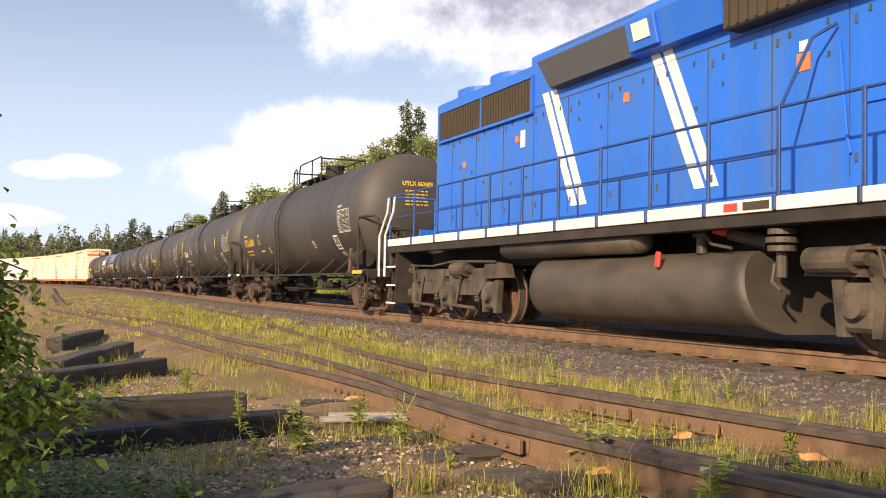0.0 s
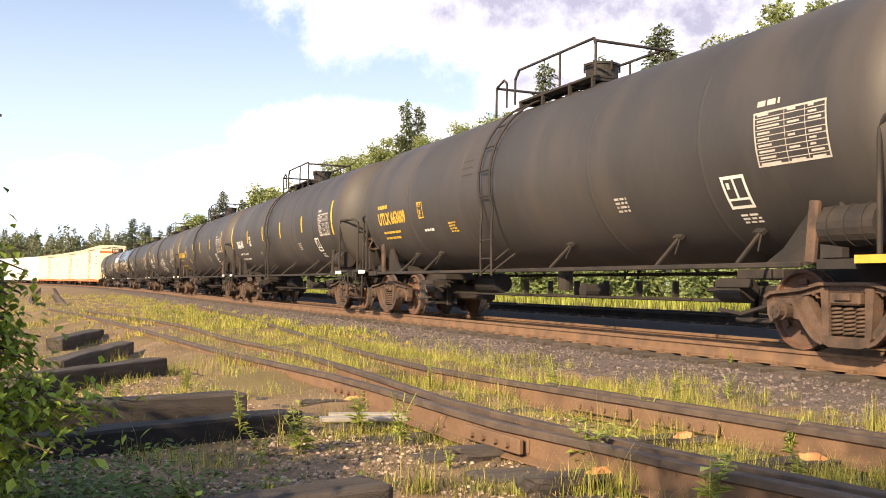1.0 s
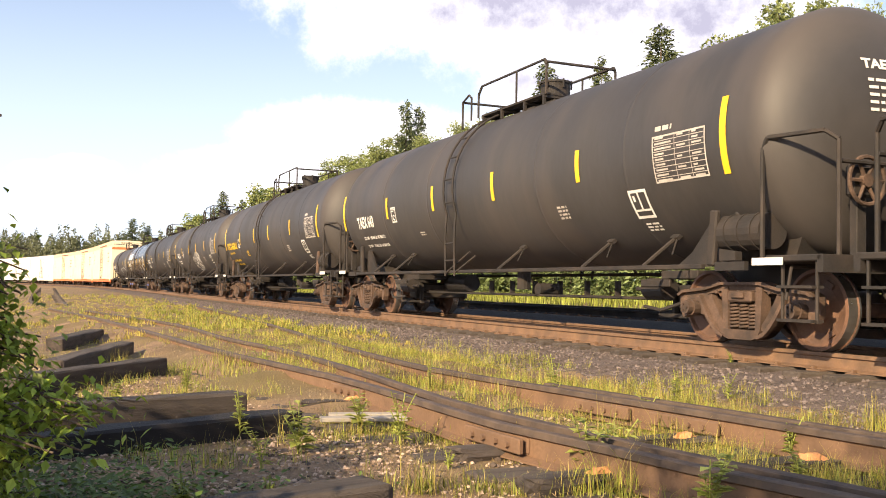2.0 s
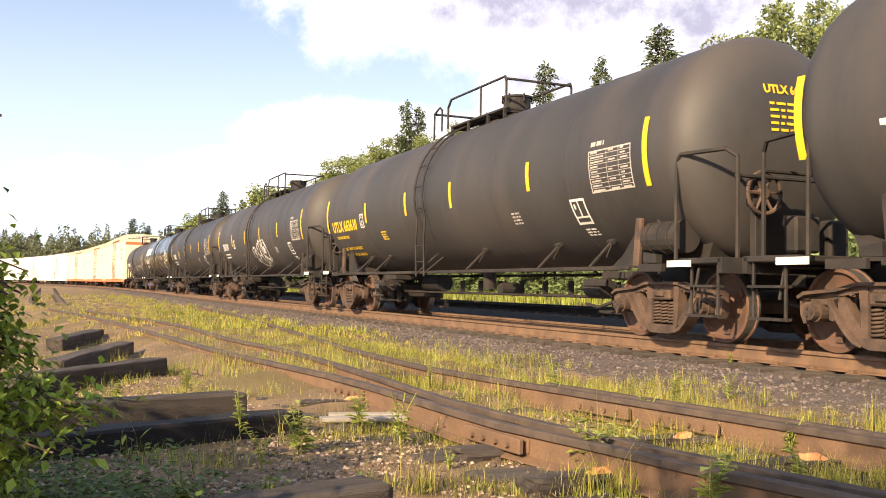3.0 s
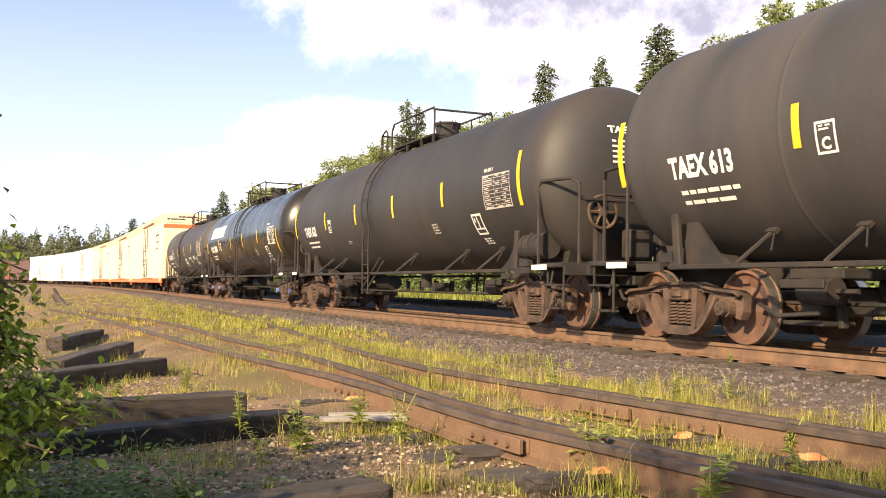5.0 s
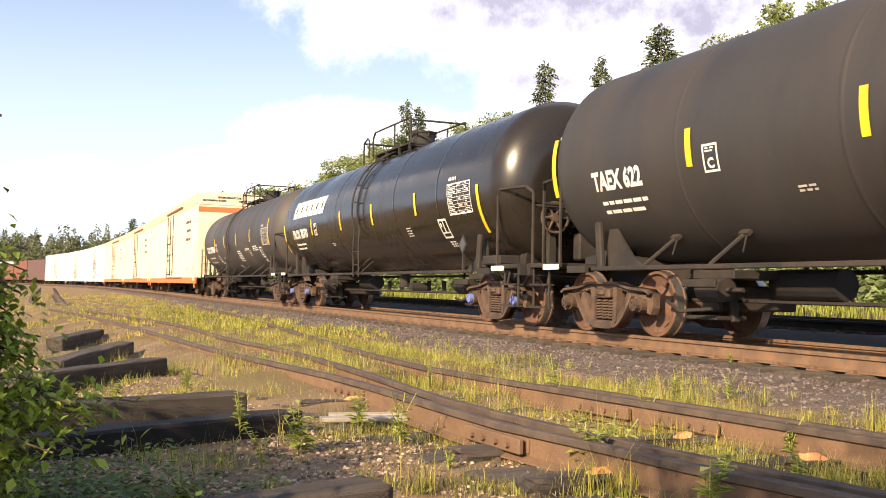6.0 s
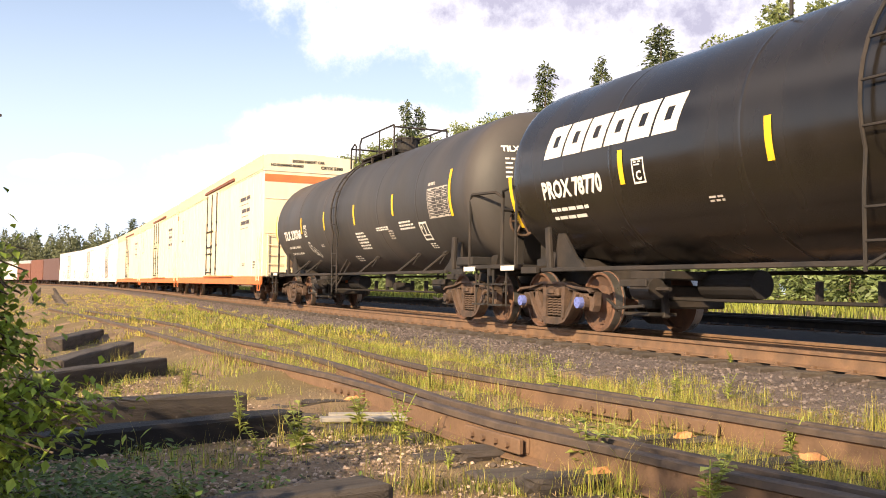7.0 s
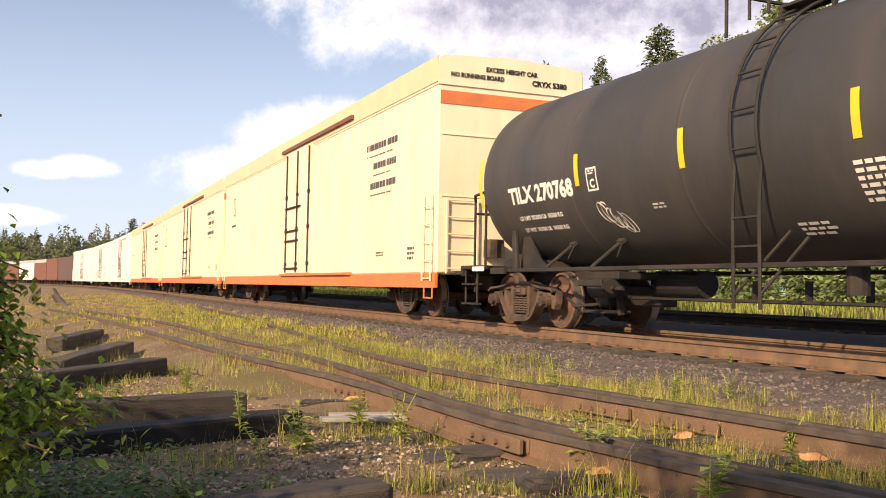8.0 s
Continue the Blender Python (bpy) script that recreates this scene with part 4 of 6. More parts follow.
    rod(bm, (8.18, -.75, 1.82), (8.29, -.75, 1.82), .07, 12)
    part("brake_wheel", bm, M["truck"], stand)
    if paint == "tanknew":
        # diamond placard on its post
        bm = bmesh.new()
        box(bm, .26, .012, .26, 6.15, -1.46, 1.42, (0, 45, 0))
        box(bm, .05, .03, .5, 6.15, -1.45, 1.15)
        card = part("placard", bm, dk, car, "blank diamond placard holder")
        bm = bmesh.new()
        box(bm, .19, .012, .19, 6.15, -1.468, 1.42, (0, 45, 0))
        part("placard_face", bm, M["dark"], card)
    return car


TEXTS = {}


def place_s(s, half):
    a, b = on_line(s - half, 0), on_line(s + half, 0)
    c, d = (a + b) / 2, b - a
    return pose(c.x, c.y, 0, 0, 0, math.degrees(math.atan2(d.y, d.x)))


TRAIN = []  # thing, its place at 4 s, half its truck distance


def coach(ob, s, half):
    TRAIN.append((ob, s, half))
    return ob


STRIPES = [(-7.5, -19, 15), (-4.35, -14, 4), (-1.72, -14, 5), (.95, -14, 5), (3.73, -12, 6), (6.9, -20, 15)]


def join_decals(list_of):
    co, fs = [], []
    for c, f in list_of:
        n = len(co)
        co += c
        fs += [tuple(i + n for i in q) for q in f]
    return co, fs


SMALL_PRINT = {"TAEX 643": [(-.2, "LD LMT  187400 LB  85 000 KG", 1.45, .1), (-.42, "LT WT   75600 LB  34 300 KG", 1.45, .1)],
               "UTLX 663610": [(-.1, "THE TANK CAR PEOPLE", 1.0, .1), (-.42, "LD LMT  186600 LB  84 700 KG", 1.55, .12), (-.62, "LT WT   76200 LB  34 600 KG", 1.55, .12)],
               "TILX 270768": [(-.2, "LD LMT 202000 LB  95260 KG", 1.35, .1), (-.42, "LT WT  76700 LB  34200 KG", 1.35, .1)]}


def reporting(car, words, w, material, left=-6.6):
    co, fs = text_faces(words, .36, w)
    decal(car, "reporting_mark", (co, fs), left, -18.5, material, "painted car number")
    if words in SMALL_PRINT:
        for down, line, lw, size in SMALL_PRINT[words]:
            co, fs = text_faces(line, size, lw)
            decal(car, "capacity_writing", ([(a, b + down - size) for a, b in co], fs), left + .15, -18.5, material)
    else:
        decal(car, "capacity_writing", bars_faces(1.15, .27, 2, 7, .6), left + .12, -25, material, "small stencilled writing")
    co, fs = frame_faces(.27, .34, .028)
    early = words == "UTLX 663610"
    bx, ink = (-4.82, "white") if early else (-4.1, material)
    decal(car, "class_box", (co, fs), bx, -18, ink, "stencilled box with a letter")
    co, fs = text_faces("F" if material == "ochre" else "C", .17)
    decal(car, "class_letter", (co, fs), bx + .07, -16, ink)
    decal(car, "class_writing", bars_faces(.17, .07, 2, 4), bx + .05, -6.5, ink)
    if words == "UTLX 663609":
        decal(car, "small_writing", bars_faces(.5, .1, 1, 3), -4.0, -27, "white")
        decal(car, "owner_writing", bars_faces(.6, .1, 1, 17, .2, False), -6.45, -2.0, material)


def grid_faces(w, h, rows, t, seed):
    """A ruled table: row lines, two column lines and a word or two in each row."""
    rnd = random.Random(seed)
    co, fs = [], []

    def quad(x0, y0, x1, y1):
        n = len(co)
        co.extend([(x0, y0), (x1, y0), (x1, y1), (x0, y1)])
        fs.append((n, n + 1, n + 2, n + 3))
    for k in range(1, rows):
        quad(t, h * k / rows - t * .2, w - t, h * k / rows + t * .2)
    for k in range(rows):
        for u in (.44, .72):
            quad(w * u - t * .2, h * k / rows, w * u + t * .2, h * (k + 1) / rows)
        for a, b in ((.05, .40), (.48, .69), (.76, .95)):
            if rnd.random() < .86:
                quad(w * a, h * (k + .32) / rows, w * (a + (b - a) * rnd.uniform(.4, .95)), h * (k + .66) / rows)
    return co, fs


def data_table(car, material="white", label="white-lined data table", shift=0.0):
    co, fs = frame_faces(1.04, .6, .022)
    decal(car, "data_table", (co, fs), 5.55 + shift, -19.5, material, label)
    decal(car, "table_writing", grid_faces(1.04, .6, 9, .022, 5), 5.55 + shift, -19.5, material, "ruled rows of small writing")
    decal(car, "table_heading", bars_faces(.34, .07, 1, 6, .1, False), 5.6 + shift, 8.2, material)
    co, fs = frame_faces(.40, .42, .04)
    decal(car, "test_panel", (co, fs), 4.87 + shift, -37, "white", "white-framed test panel")
    co, fs = join_decals([([(.18, .14), (.215, .14), (.215, .38), (.18, .38)], [(0, 1, 2, 3)]), ([(.03, .11), (.37, .11), (.37, .14), (.03, .14)], [(0, 1, 2, 3)]),
                          ([(.07, .26), (.12, .26), (.12, .34), (.07, .34)], [(0, 1, 2, 3)])])
    decal(car, "panel_writing", (co, fs), 4.87 + shift, -37, "white")
    decal(car, "panel_note", bars_faces(.3, .16, 3, 14), 4.95 + shift, -40, "white")
    decal(car, "stencil", bars_faces(.28, .24, 4, 11), 2.95, -24, "table")


CARS = [("UTLX 663609", "ochre", 52.75, "tank", False, "black tank car with yellow stencils and faded rust patches"),
        ("TAEX 643", "white", 35.65, "tank", True, "weathered black tank car with white lettering and yellow stripes"),
        ("UTLX 663610", "yellow", 18.6, "tank", True, "black tank car with yellow lettering and reflective stripes"),
        ("TAEX 613", "white", 1.35, "tank", True, "black tank car with white looping graffiti and yellow stripes"),
        ("TAEX 622", "white", -15.95, "tankdark", True, "weathered black tank car with white lettering, lightly rusted"),
        ("PROX 78770", "white", -32.93, "tanknew", True, "glossy black tank car with big white slanted block lettering"),
        ("TILX 270768", "white", -49.6, "tank", True, "dull black tank car with white lettering and a small tag")]
for mark, colour, s, paint, stripes, label in CARS:
    car = coach(tank_car(pose(0, 0, 0), label, paint, caps="bearing" if mark[:2] == "PR" else "truck", stencil=colour, foot=.5 if mark in ("TAEX 622", "TILX 270768") else .9, lean=-.1 if colour != "white" else .12, reservoir=mark[:2] not in ("PR", "TI"), ladder=-.05 if mark[:2] == "PR" else -.75), s, 6.75)
    reporting(car, mark, (2.0 if 'TILX' in mark or '610' in mark else 1.65) if len(mark) > 9 else 1.15, colour, -7.1 if '610' in mark else -6.5)
    data_table(car, "table" if mark[:2] != "PR" else "white", shift=-.12 if mark[:2] == "PR" else .3 if "609" in mark else 0.0)
    decal(car, "test_writing", bars_faces(*((.34, .24, 4) if colour != "white" else (.26, .1, 2)), 19), -3.55 if colour == "yellow" else -2.75, -24 if colour != "white" else -29, colour if colour != "white" else "table")
    if stripes:
        drop = -16 if paint == 'tanknew' else 0
        for x, lo, hi in STRIPES:
            strip(car, x - (.3 if "610" in mark and 0 < x < 1 else -.15 if drop and -3 < x < -1 else .13 if drop and x > 6 else .22 if mark[:2] == "TI" and x > -3 else 0), lo + (drop if abs(x) > 6 else drop / 5), hi + (drop if abs(x) > 6 else drop / 5))
    TEXTS[mark] = car

# ---------------------------------------------------------------- boxcars
def boxcar(label, body, trim, roof, length=22.9, top=5.12, half=8.6, sill_z=.62, name="boxcar", eave=None):
    car = thing(name, pose(0, 0, 0), label, "boxcar", "freight train")
    hl, hw = length / 2, 1.58
    bm = bmesh.new()
    box(bm, length, 2 * hw, top - .28 - .9, 0, 0, (top - .28 + .9) / 2, bev=.03)
    part("body", bm, body, car)
    bm = bmesh.new()
    prism_pts = [(-hw - .02, top - .56), (-hw - .02, top - .06), (-hw + .1, top + .02), (0, top + .1), (hw - .1, top + .02), (hw + .02, top - .06), (hw + .02, top - .56)]
    a = [bm.verts.new((-hl - .03, y, z)) for y, z in prism_pts]
    b = [bm.verts.new((hl + .03, y, z)) for y, z in prism_pts]
    bm.faces.new(a), bm.faces.new(b[::-1])
    for i in range(7):
        bm.faces.new((a[i], b[i], b[(i + 1) % 7], a[(i + 1) % 7]))
    bmesh.ops.recalc_face_normals(bm, faces=bm.faces[:])
    for x in np.arange(-hl + .8, hl, 1.5):
        box(bm, .05, 2 * hw - .3, .04, x, 0, top + .05)
    part("roof", bm, roof, car)
    for side in (-1, 1):
        bm = bmesh.new()
        box(bm, length + .04, .06, .9 - sill_z, 0, side * (hw - .0), (.9 + sill_z) / 2)
        part("side_sill", bm, trim, car)
        if eave:
            bm = bmesh.new()
            box(bm, length + .02, .03, .5, 0, side * 1.605, top - .26)
            part("eave", bm, eave, car)
    bm = bmesh.new()
    box(bm, length, .7, .3, 0, 0, .75)
    part("centre_sill", bm, M["under"], car)
    for e in (-1, 1):
        coupler(car, e * (hl + .38), e)
        add_truck(car, e * half)
    return car


BOX_S, BOX_L = -58.8, 23.65
for k in range(3):
    car = coach(boxcar("cream insulated boxcar with orange sill and trim", M["cream"], M["orange"], M["cream"], eave=M["peach"]), BOX_S - 11.45 - k * BOX_L, 8.6)
    TEXTS["cream%d" % k] = car
for k in range(3, 6):
    car = coach(boxcar("white insulated boxcar with dark graffiti low down", M["whitecar"], M["whitecar"], M["whitecar"]), BOX_S - 11.45 - k * BOX_L, 8.6)
    TEXTS["white%d" % k] = car
s = BOX_S - 6 * BOX_L + .3
for k, (ln, body, roof) in enumerate([(17.4, "brown2", "brown2"), (12.2, "brown", "brown"), (12.4, "brown", "grey"), (14, "whitecar", "grey"), (16, "brown", "grey")]):
    car = coach(boxcar("rust-brown boxcar far back in the train", M[body], M[body], M[roof], ln - .8, 4.5, ln / 2 - 2.4, .7), s - ln / 2, ln / 2 - 2.4)
    s -= ln

# ---------------------------------------------------------------- locomotive


def locomotive():
    car = thing("locomotive", pose(0, 0, 0), "bright blue six-axle diesel locomotive with white diagonal stripes", "locomotive", "freight train")
    bl, dk = M["blue"], M["under"]
    # hood
    bm = bmesh.new()
    box(bm, 15.0, 1.86, 2.86, -.55, 0, 3.05, bev=.05)
    hood = part("hood", bm, bl, car)
    bm = bmesh.new()
    box(bm, 10.6, 1.7, .24, 1.2, 0, 4.55, bev=.04)
    for x in (-3.9, -2.9):
        rod(bm, (x, 0, 4.6), (x, 0, 4.74), .5, 24)
    part("hood_roof", bm, bl, car)
    for x in (-7.1, -5.6):
        bm = bmesh.new()
        rod(bm, (x, -.2, 4.46), (x, -.2, 4.66), .62, 28)
        rod(bm, (x, -.2, 4.66), (x, -.2, 4.69), .55, 28)
        part("roof_fan", bm, bl, car)
    # radiator intakes with frames
    for side in (-1, 1):
        bm = bmesh.new()
        y = side * .95
        for x0, x1 in ((-7.76, -5.82), (-5.76, -3.86)):
            box(bm, x1 - x0, .05, .56, (x0 + x1) / 2, y, 3.95)
        rad = part("radiator_screen", bm, M["grille"], car, "dusty brown radiator screen")
        bm = bmesh.new()
        for x in np.arange(-7.7, -3.9, .11):
            box(bm, .022, .03, .54, x, side * .98, 3.95)
        tagged(part("screen_rib", bm, M["grille"], rad), kind="stuff")
        bm = bmesh.new()
        for z in (3.64, 4.26):
            box(bm, 4.02, .09, .05, -5.81, y, z)
        for x in (-7.8, -5.79, -3.81):
            box(bm, .05, .09, .62, x, y, 3.95)
        part("screen_frame", bm, bl, rad)
        # flared blower duct
        bm = bmesh.new()
        for x0, x1 in ((-3.25, -.75), ):
            v = [(side * .92, 3.88), (side * 1.1, 3.9), (side * 1.2, 4.34), (side * .85, 4.62), (side * .85, 3.95)]
            a = [bm.verts.new((x0 + (.25 if z < 4 else 0), yy, z)) for yy, z in v]
            b = [bm.verts.new((x1, yy, z)) for yy, z in v]
            bm.faces.new(a), bm.faces.new(b[::-1])
            for i in range(5):
                bm.faces.new((a[i], b[i], b[(i + 1) % 5], a[(i + 1) % 5]))
        bmesh.ops.recalc_face_normals(bm, faces=bm.faces[:])
        part("grid_screen", bm, M["dark"], car, "dark grey flared screen")
        bm = bmesh.new()
        v = [(side * .9, 3.88), (side * 1.1, 3.9), (side * 1.22, 4.36), (side * .85, 4.66), (side * .8, 3.95)]
        for x0, x1 in ((-.74, 1.24), ):
            a = [bm.verts.new((x0, yy, z)) for yy, z in v]
            b = [bm.verts.new((x1, yy, z)) for yy, z in v]
            bm.faces.new(a), bm.faces.new(b[::-1])
            for i in range(5):
                bm.faces.new((a[i], b[i], b[(i + 1) % 5], a[(i + 1) % 5]))
        bmesh.ops.recalc_face_normals(bm, faces=bm.faces[:])
        box(bm, 2.6, .3, .06, -2.0, side * 1.03, 4.44, (side * -38, 0, 0))
        part("flared_duct", bm, bl, car)
        bm = bmesh.new()
        box(bm, .66, .06, .42, -.35, side * 1.19, 4.14, (-side * 14, 0, 0), bev=.015)
        lamp = part("number_housing", bm, bl, car)
        bm = bmesh.new()
        box(bm, .36, .02, .24, -.33, side * 1.235, 4.17, (-side * 14, 0, 0))
        part("white_panel", bm, M["white"], lamp)
        bm = bmesh.new()
        box(bm, 3.0, .34, .74, 2.78, side * 1.02, 4.14, bev=.02)
        fil = part("intake_screen", bm, M["grille"], car, "brown ribbed air intake")
        bm = bmesh.new()
        for x in np.arange(1.4, 4.2, .16):
            box(bm, .03, .03, .68, x, side * 1.2, 4.14)
        tagged(part("intake_rib", bm, M["grille"], fil), kind="stuff")
        # white stripe pairs
        for xt, xb in ((-3.52, -2.58), (-.5, .46)):
            for d in (0, .27):
                bm = bmesh.new()
                prism(bm, [(xt + d, 3.9), (xt + d + .2, 3.9), (xb + d + .2, 1.95), (xb + d, 1.95)], side * .932, side * .938)
                part("white_stripe", bm, M["white"], car, "painted white diagonal stripe")
        # engine room doors: seams, hinges and latches
        bm = bmesh.new()
        for x in np.arange(-7.2, 6.5, 1.13):
            box(bm, .014, .01, 1.85, x, side * .932, 2.78)
            for z in (2.05, 3.5):
                box(bm, .035, .02, .1, x + .09, side * .936, z, bev=.006)
        box(bm, 14, .012, .014, -.4, side * .932, 3.72)
        tagged(part("door_seam", bm, M["dark"], car), kind="stuff")
        bm = bmesh.new()
        rnd = random.Random(2)
        for x in np.arange(-7.4, 6.6, .56):
            box(bm, .028, .02, .07, x, side * .937, 3.56 + rnd.uniform(-.02, .02))
            if rnd.random() < .6:
                box(bm, .03, .02, .05, x + rnd.uniform(-.1, .1), side * .938, rnd.uniform(2.2, 3.3))
        tagged(part("latch", bm, M["dark"], car), kind="stuff")
        # walkway edge
        bm = bmesh.new()
        box(bm, 18.6, .03, .15, .1, side * 1.56, 1.575, bev=.006)
        part("sill_stripe", bm, M["white"], car, "white walkway edge")
        bm = bmesh.new()
        box(bm, 18.6, .6, .05, .1, side * 1.24, 1.62)
        box(bm, 18.6, .25, .16, .1, side * 1.42, 1.44)
        part("walkway", bm, dk, car)
        # handrail and posts
        posts = [-9.15, -7.75, -6.55, -5.4, -4.27, -3.1, -1.96, -.82, .32, 1.45, 2.58, 3.7, 4.85, 6.0]
        bm = bmesh.new()
        pipe(bm, [(posts[0], side * 1.5, 2.6), (posts[10], side * 1.5, 2.6), (2.72, side * 1.2, 3.35), (2.85, side * .98, 3.5)], .02)
        pipe(bm, [(posts[0], side * 1.5, 2.12), (2.58, side * 1.5, 2.12)], .014)
        pipe(bm, [(posts[10], side * 1.5, 2.6), (6.0, side * 1.5, 2.6)], .018)
        # railing and posts wear the blue with shade mixed in
        part("handrail", bm, M["shadeblue"], car)
        for x in posts:
            bm = bmesh.new()
            box(bm, .05, .035, 1.12, x, side * 1.52, 2.06, bev=.008)
            box(bm, .055, .05, .16, x, side * 1.575, 1.58, bev=.01)
            part("rail_post", bm, M["shadeblue"], car)
        bm = bmesh.new()
        rod(bm, (-3.95, side * 1.28, 1.3), (-.2, side * 1.28, 1.3), .175, 20)
        bmesh.ops.create_uvsphere(bm, u_segments=16, v_segments=8, radius=.174, matrix=pose(-.2, side * 1.28, 1.3))
        bmesh.ops.create_uvsphere(bm, u_segments=16, v_segments=8, radius=.174, matrix=pose(-3.95, side * 1.28, 1.3))
        pipe(bm, [(-.1, side * 1.3, 1.38), (.7, side * 1.3, 1.42)], .03)
        part("air_reservoir", bm, M["fuel"], car, smooth=True)
        # step well with white grabs at the rear
        bm = bmesh.new()
        box(bm, .05, .5, 1.25, -8.68, side * 1.3, .9)
        box(bm, .05, .5, 1.25, -9.3, side * 1.15, .9)
        for z in (.27, .65, 1.05):
            box(bm, .6, .4, .03, -9.0, side * 1.3, z)
        part("step_well", bm, dk, car)
        for z in (.28, .66, 1.06):
            bm = bmesh.new()
            box(bm, .6, .03, .035, -9.0, side * 1.52, z)
            part("step_edge", bm, M["white"], car)
        for x0 in (-9.72, -9.35):
            bm = bmesh.new()
            pipe(bm, [(x0, side * 1.56, .85), (x0, side * 1.56, 1.75), (x0 + .42, side * 1.54, 2.25), (x0 + .45, side * 1.52, 2.58)], .026)
            part("grab_rail", bm, M["white"], car, "white bent grab rail")
        # small labels and fittings
        for x, z, w, hh, c in ((-1.07, 3.41, .14, .14, "orange"), (2.33, 3.2, .2, .2, "orange"), (2.33, 3.38, .12, .12, "white"), (-4.19, 3.24, .16, .3, "white"),
                               (-4.4, 3.26, .13, .12, "orange"), (-6.6, 3.05, .14, .12, "orange")):
            bm = bmesh.new()
            box(bm, w, .008, hh, x, side * .936, z)
            part("label", bm, M[c], car)
        for x, c, w in ((1.9, "red", .22), (2.3, "grille", .4)):
            bm = bmesh.new()
            box(bm, w, .008, .09, x, side * 1.579, 1.575)
            part("sill_label", bm, M[c], car)
        bm = bmesh.new()
        pipe(bm, [(2.85, side * .95, 3.3), (2.95, side * .95, 2.3), (3.0, side * .95, 2.1)], .018)
        box(bm, 2.5, .03, .05, 4.4, side * .94, 2.62)
        part("side_pipe", bm, bl, car)
    # rear end details
    bm = bmesh.new()
    for y in (-.5, -.15, .15, .5):
        rod(bm, (-9.05, y, 1.6), (-9.05, y, 2.55), .022, 6)
    box(bm, .06, .5, .3, -9.1, -.6, 1.75)
    pipe(bm, [(-9.1, -1.5, 2.58), (-9.1, 1.5, 2.58)], .02)
    part("end_railing", bm, bl, car)
    bm = bmesh.new()
    box(bm, 18.5, 1.0, .5, .1, 0, 1.3)
    box(bm, .2, 2.9, .5, -9.35, 0, 1.3, bev=.03)
    box(bm, 17, 2.3, .12, .1, 0, 1.52)
    part("underframe", bm, dk, car)
    coupler(car, -10.2, -1, .9)
    # cab end, nose towards the front
    bm = bmesh.new()
    box(bm, 2.2, 2.9, 2.9, 7.9, 0, 3.05, bev=.08)
    part("cab", bm, bl, car)
    # fuel tank: rounded belly
    bm = bmesh.new()
    half_ = [(1.02 + .46 * math.cos(radians(q)) ** .8 if q < 90 else 1.02, .64 + .48 * math.sin(radians(q))) for q in range(90, -1, -10)]
    half_ += [(1.48 - .5 * (1 - math.cos(radians(q))), .64 - .47 * math.sin(radians(q))) for q in range(10, 91, 10)]
    sec = half_ + [(-a, b) for a, b in half_[::-1]]
    xs = [-2.95, -2.9, -2.6, 1.7, 1.74, 1.86]
    # the front end leans forward towards its foot
    rings = [[bm.verts.new((x + (.28 * (1.12 - z) if x > 1 else 0), y * (.97 if x in (-2.95, 1.86) else 1), z)) for y, z in sec] for x in xs]
    n = len(sec)
    for a, b in zip(rings[:-1], rings[1:]):
        for i in range(n):
            bm.faces.new((a[i], b[i], b[(i + 1) % n], a[(i + 1) % n]))
    bm.faces.new(rings[0]), bm.faces.new(rings[-1][::-1])
    bmesh.ops.recalc_face_normals(bm, faces=bm.faces[:])
    tk = part("fuel_tank", bm, M["fuel"], car, "grimy rounded fuel tank", smooth=False)
    for p in tk.data.polygons:
        p.use_smooth = abs(p.normal.x) < .5
    for side in (-1, 1):
        bm = bmesh.new()
        box(bm, .09, .05, .2, .42, side * 1.46, 1.03, (0, 8, 0), bev=.015)
        part("fuel_gauge", bm, M["red"], car)
        bm = bmesh.new()
        rod(bm, (.95, side * 1.2, 1.1), (.95, side * 1.2, 1.3), .07, 12)
        rod(bm, (.95, side * 1.2, 1.3), (.95, side * 1.2, 1.34), .12, 12)
        pipe(bm, [(1.05, side * 1.25, 1.36), (1.25, side * 1.3, 1.2), (1.6, side * 1.3, 1.14)], .02)
        rod(bm, (1.35, side * 1.1, 1.34), (1.9, side * 1.0, 1.2), .09, 12)
        part("filler", bm, M["fuel"], car)
        bm = bmesh.new()
        rod(bm, (1.36, side * 1.18, 1.36), (1.3, side * 1.3, 1.4), .075, 12)
        part("filler_cap", bm, M["red"], car)
        bm = bmesh.new()
        for k in range(4):
            rod(bm, (2.45, side * 1.35, 1.08 + k * .09), (2.45, side * 1.35, 1.14 + k * .09), .15 + .02 * (k % 2), 14)
        pipe(bm, [(2.2, side * 1.35, 1.42), (3.0, side * 1.35, 1.44)], .025)
        rod(bm, (2.45, side * 1.35, .8), (2.45, side * 1.35, 1.08), .06, 8)
        pipe(bm, [(2.4, side * 1.4, .95), (2.38, side * 1.42, .75), (2.5, side * 1.4, .66)], .02)
        part("air_filter", bm, M["fuel"], car)
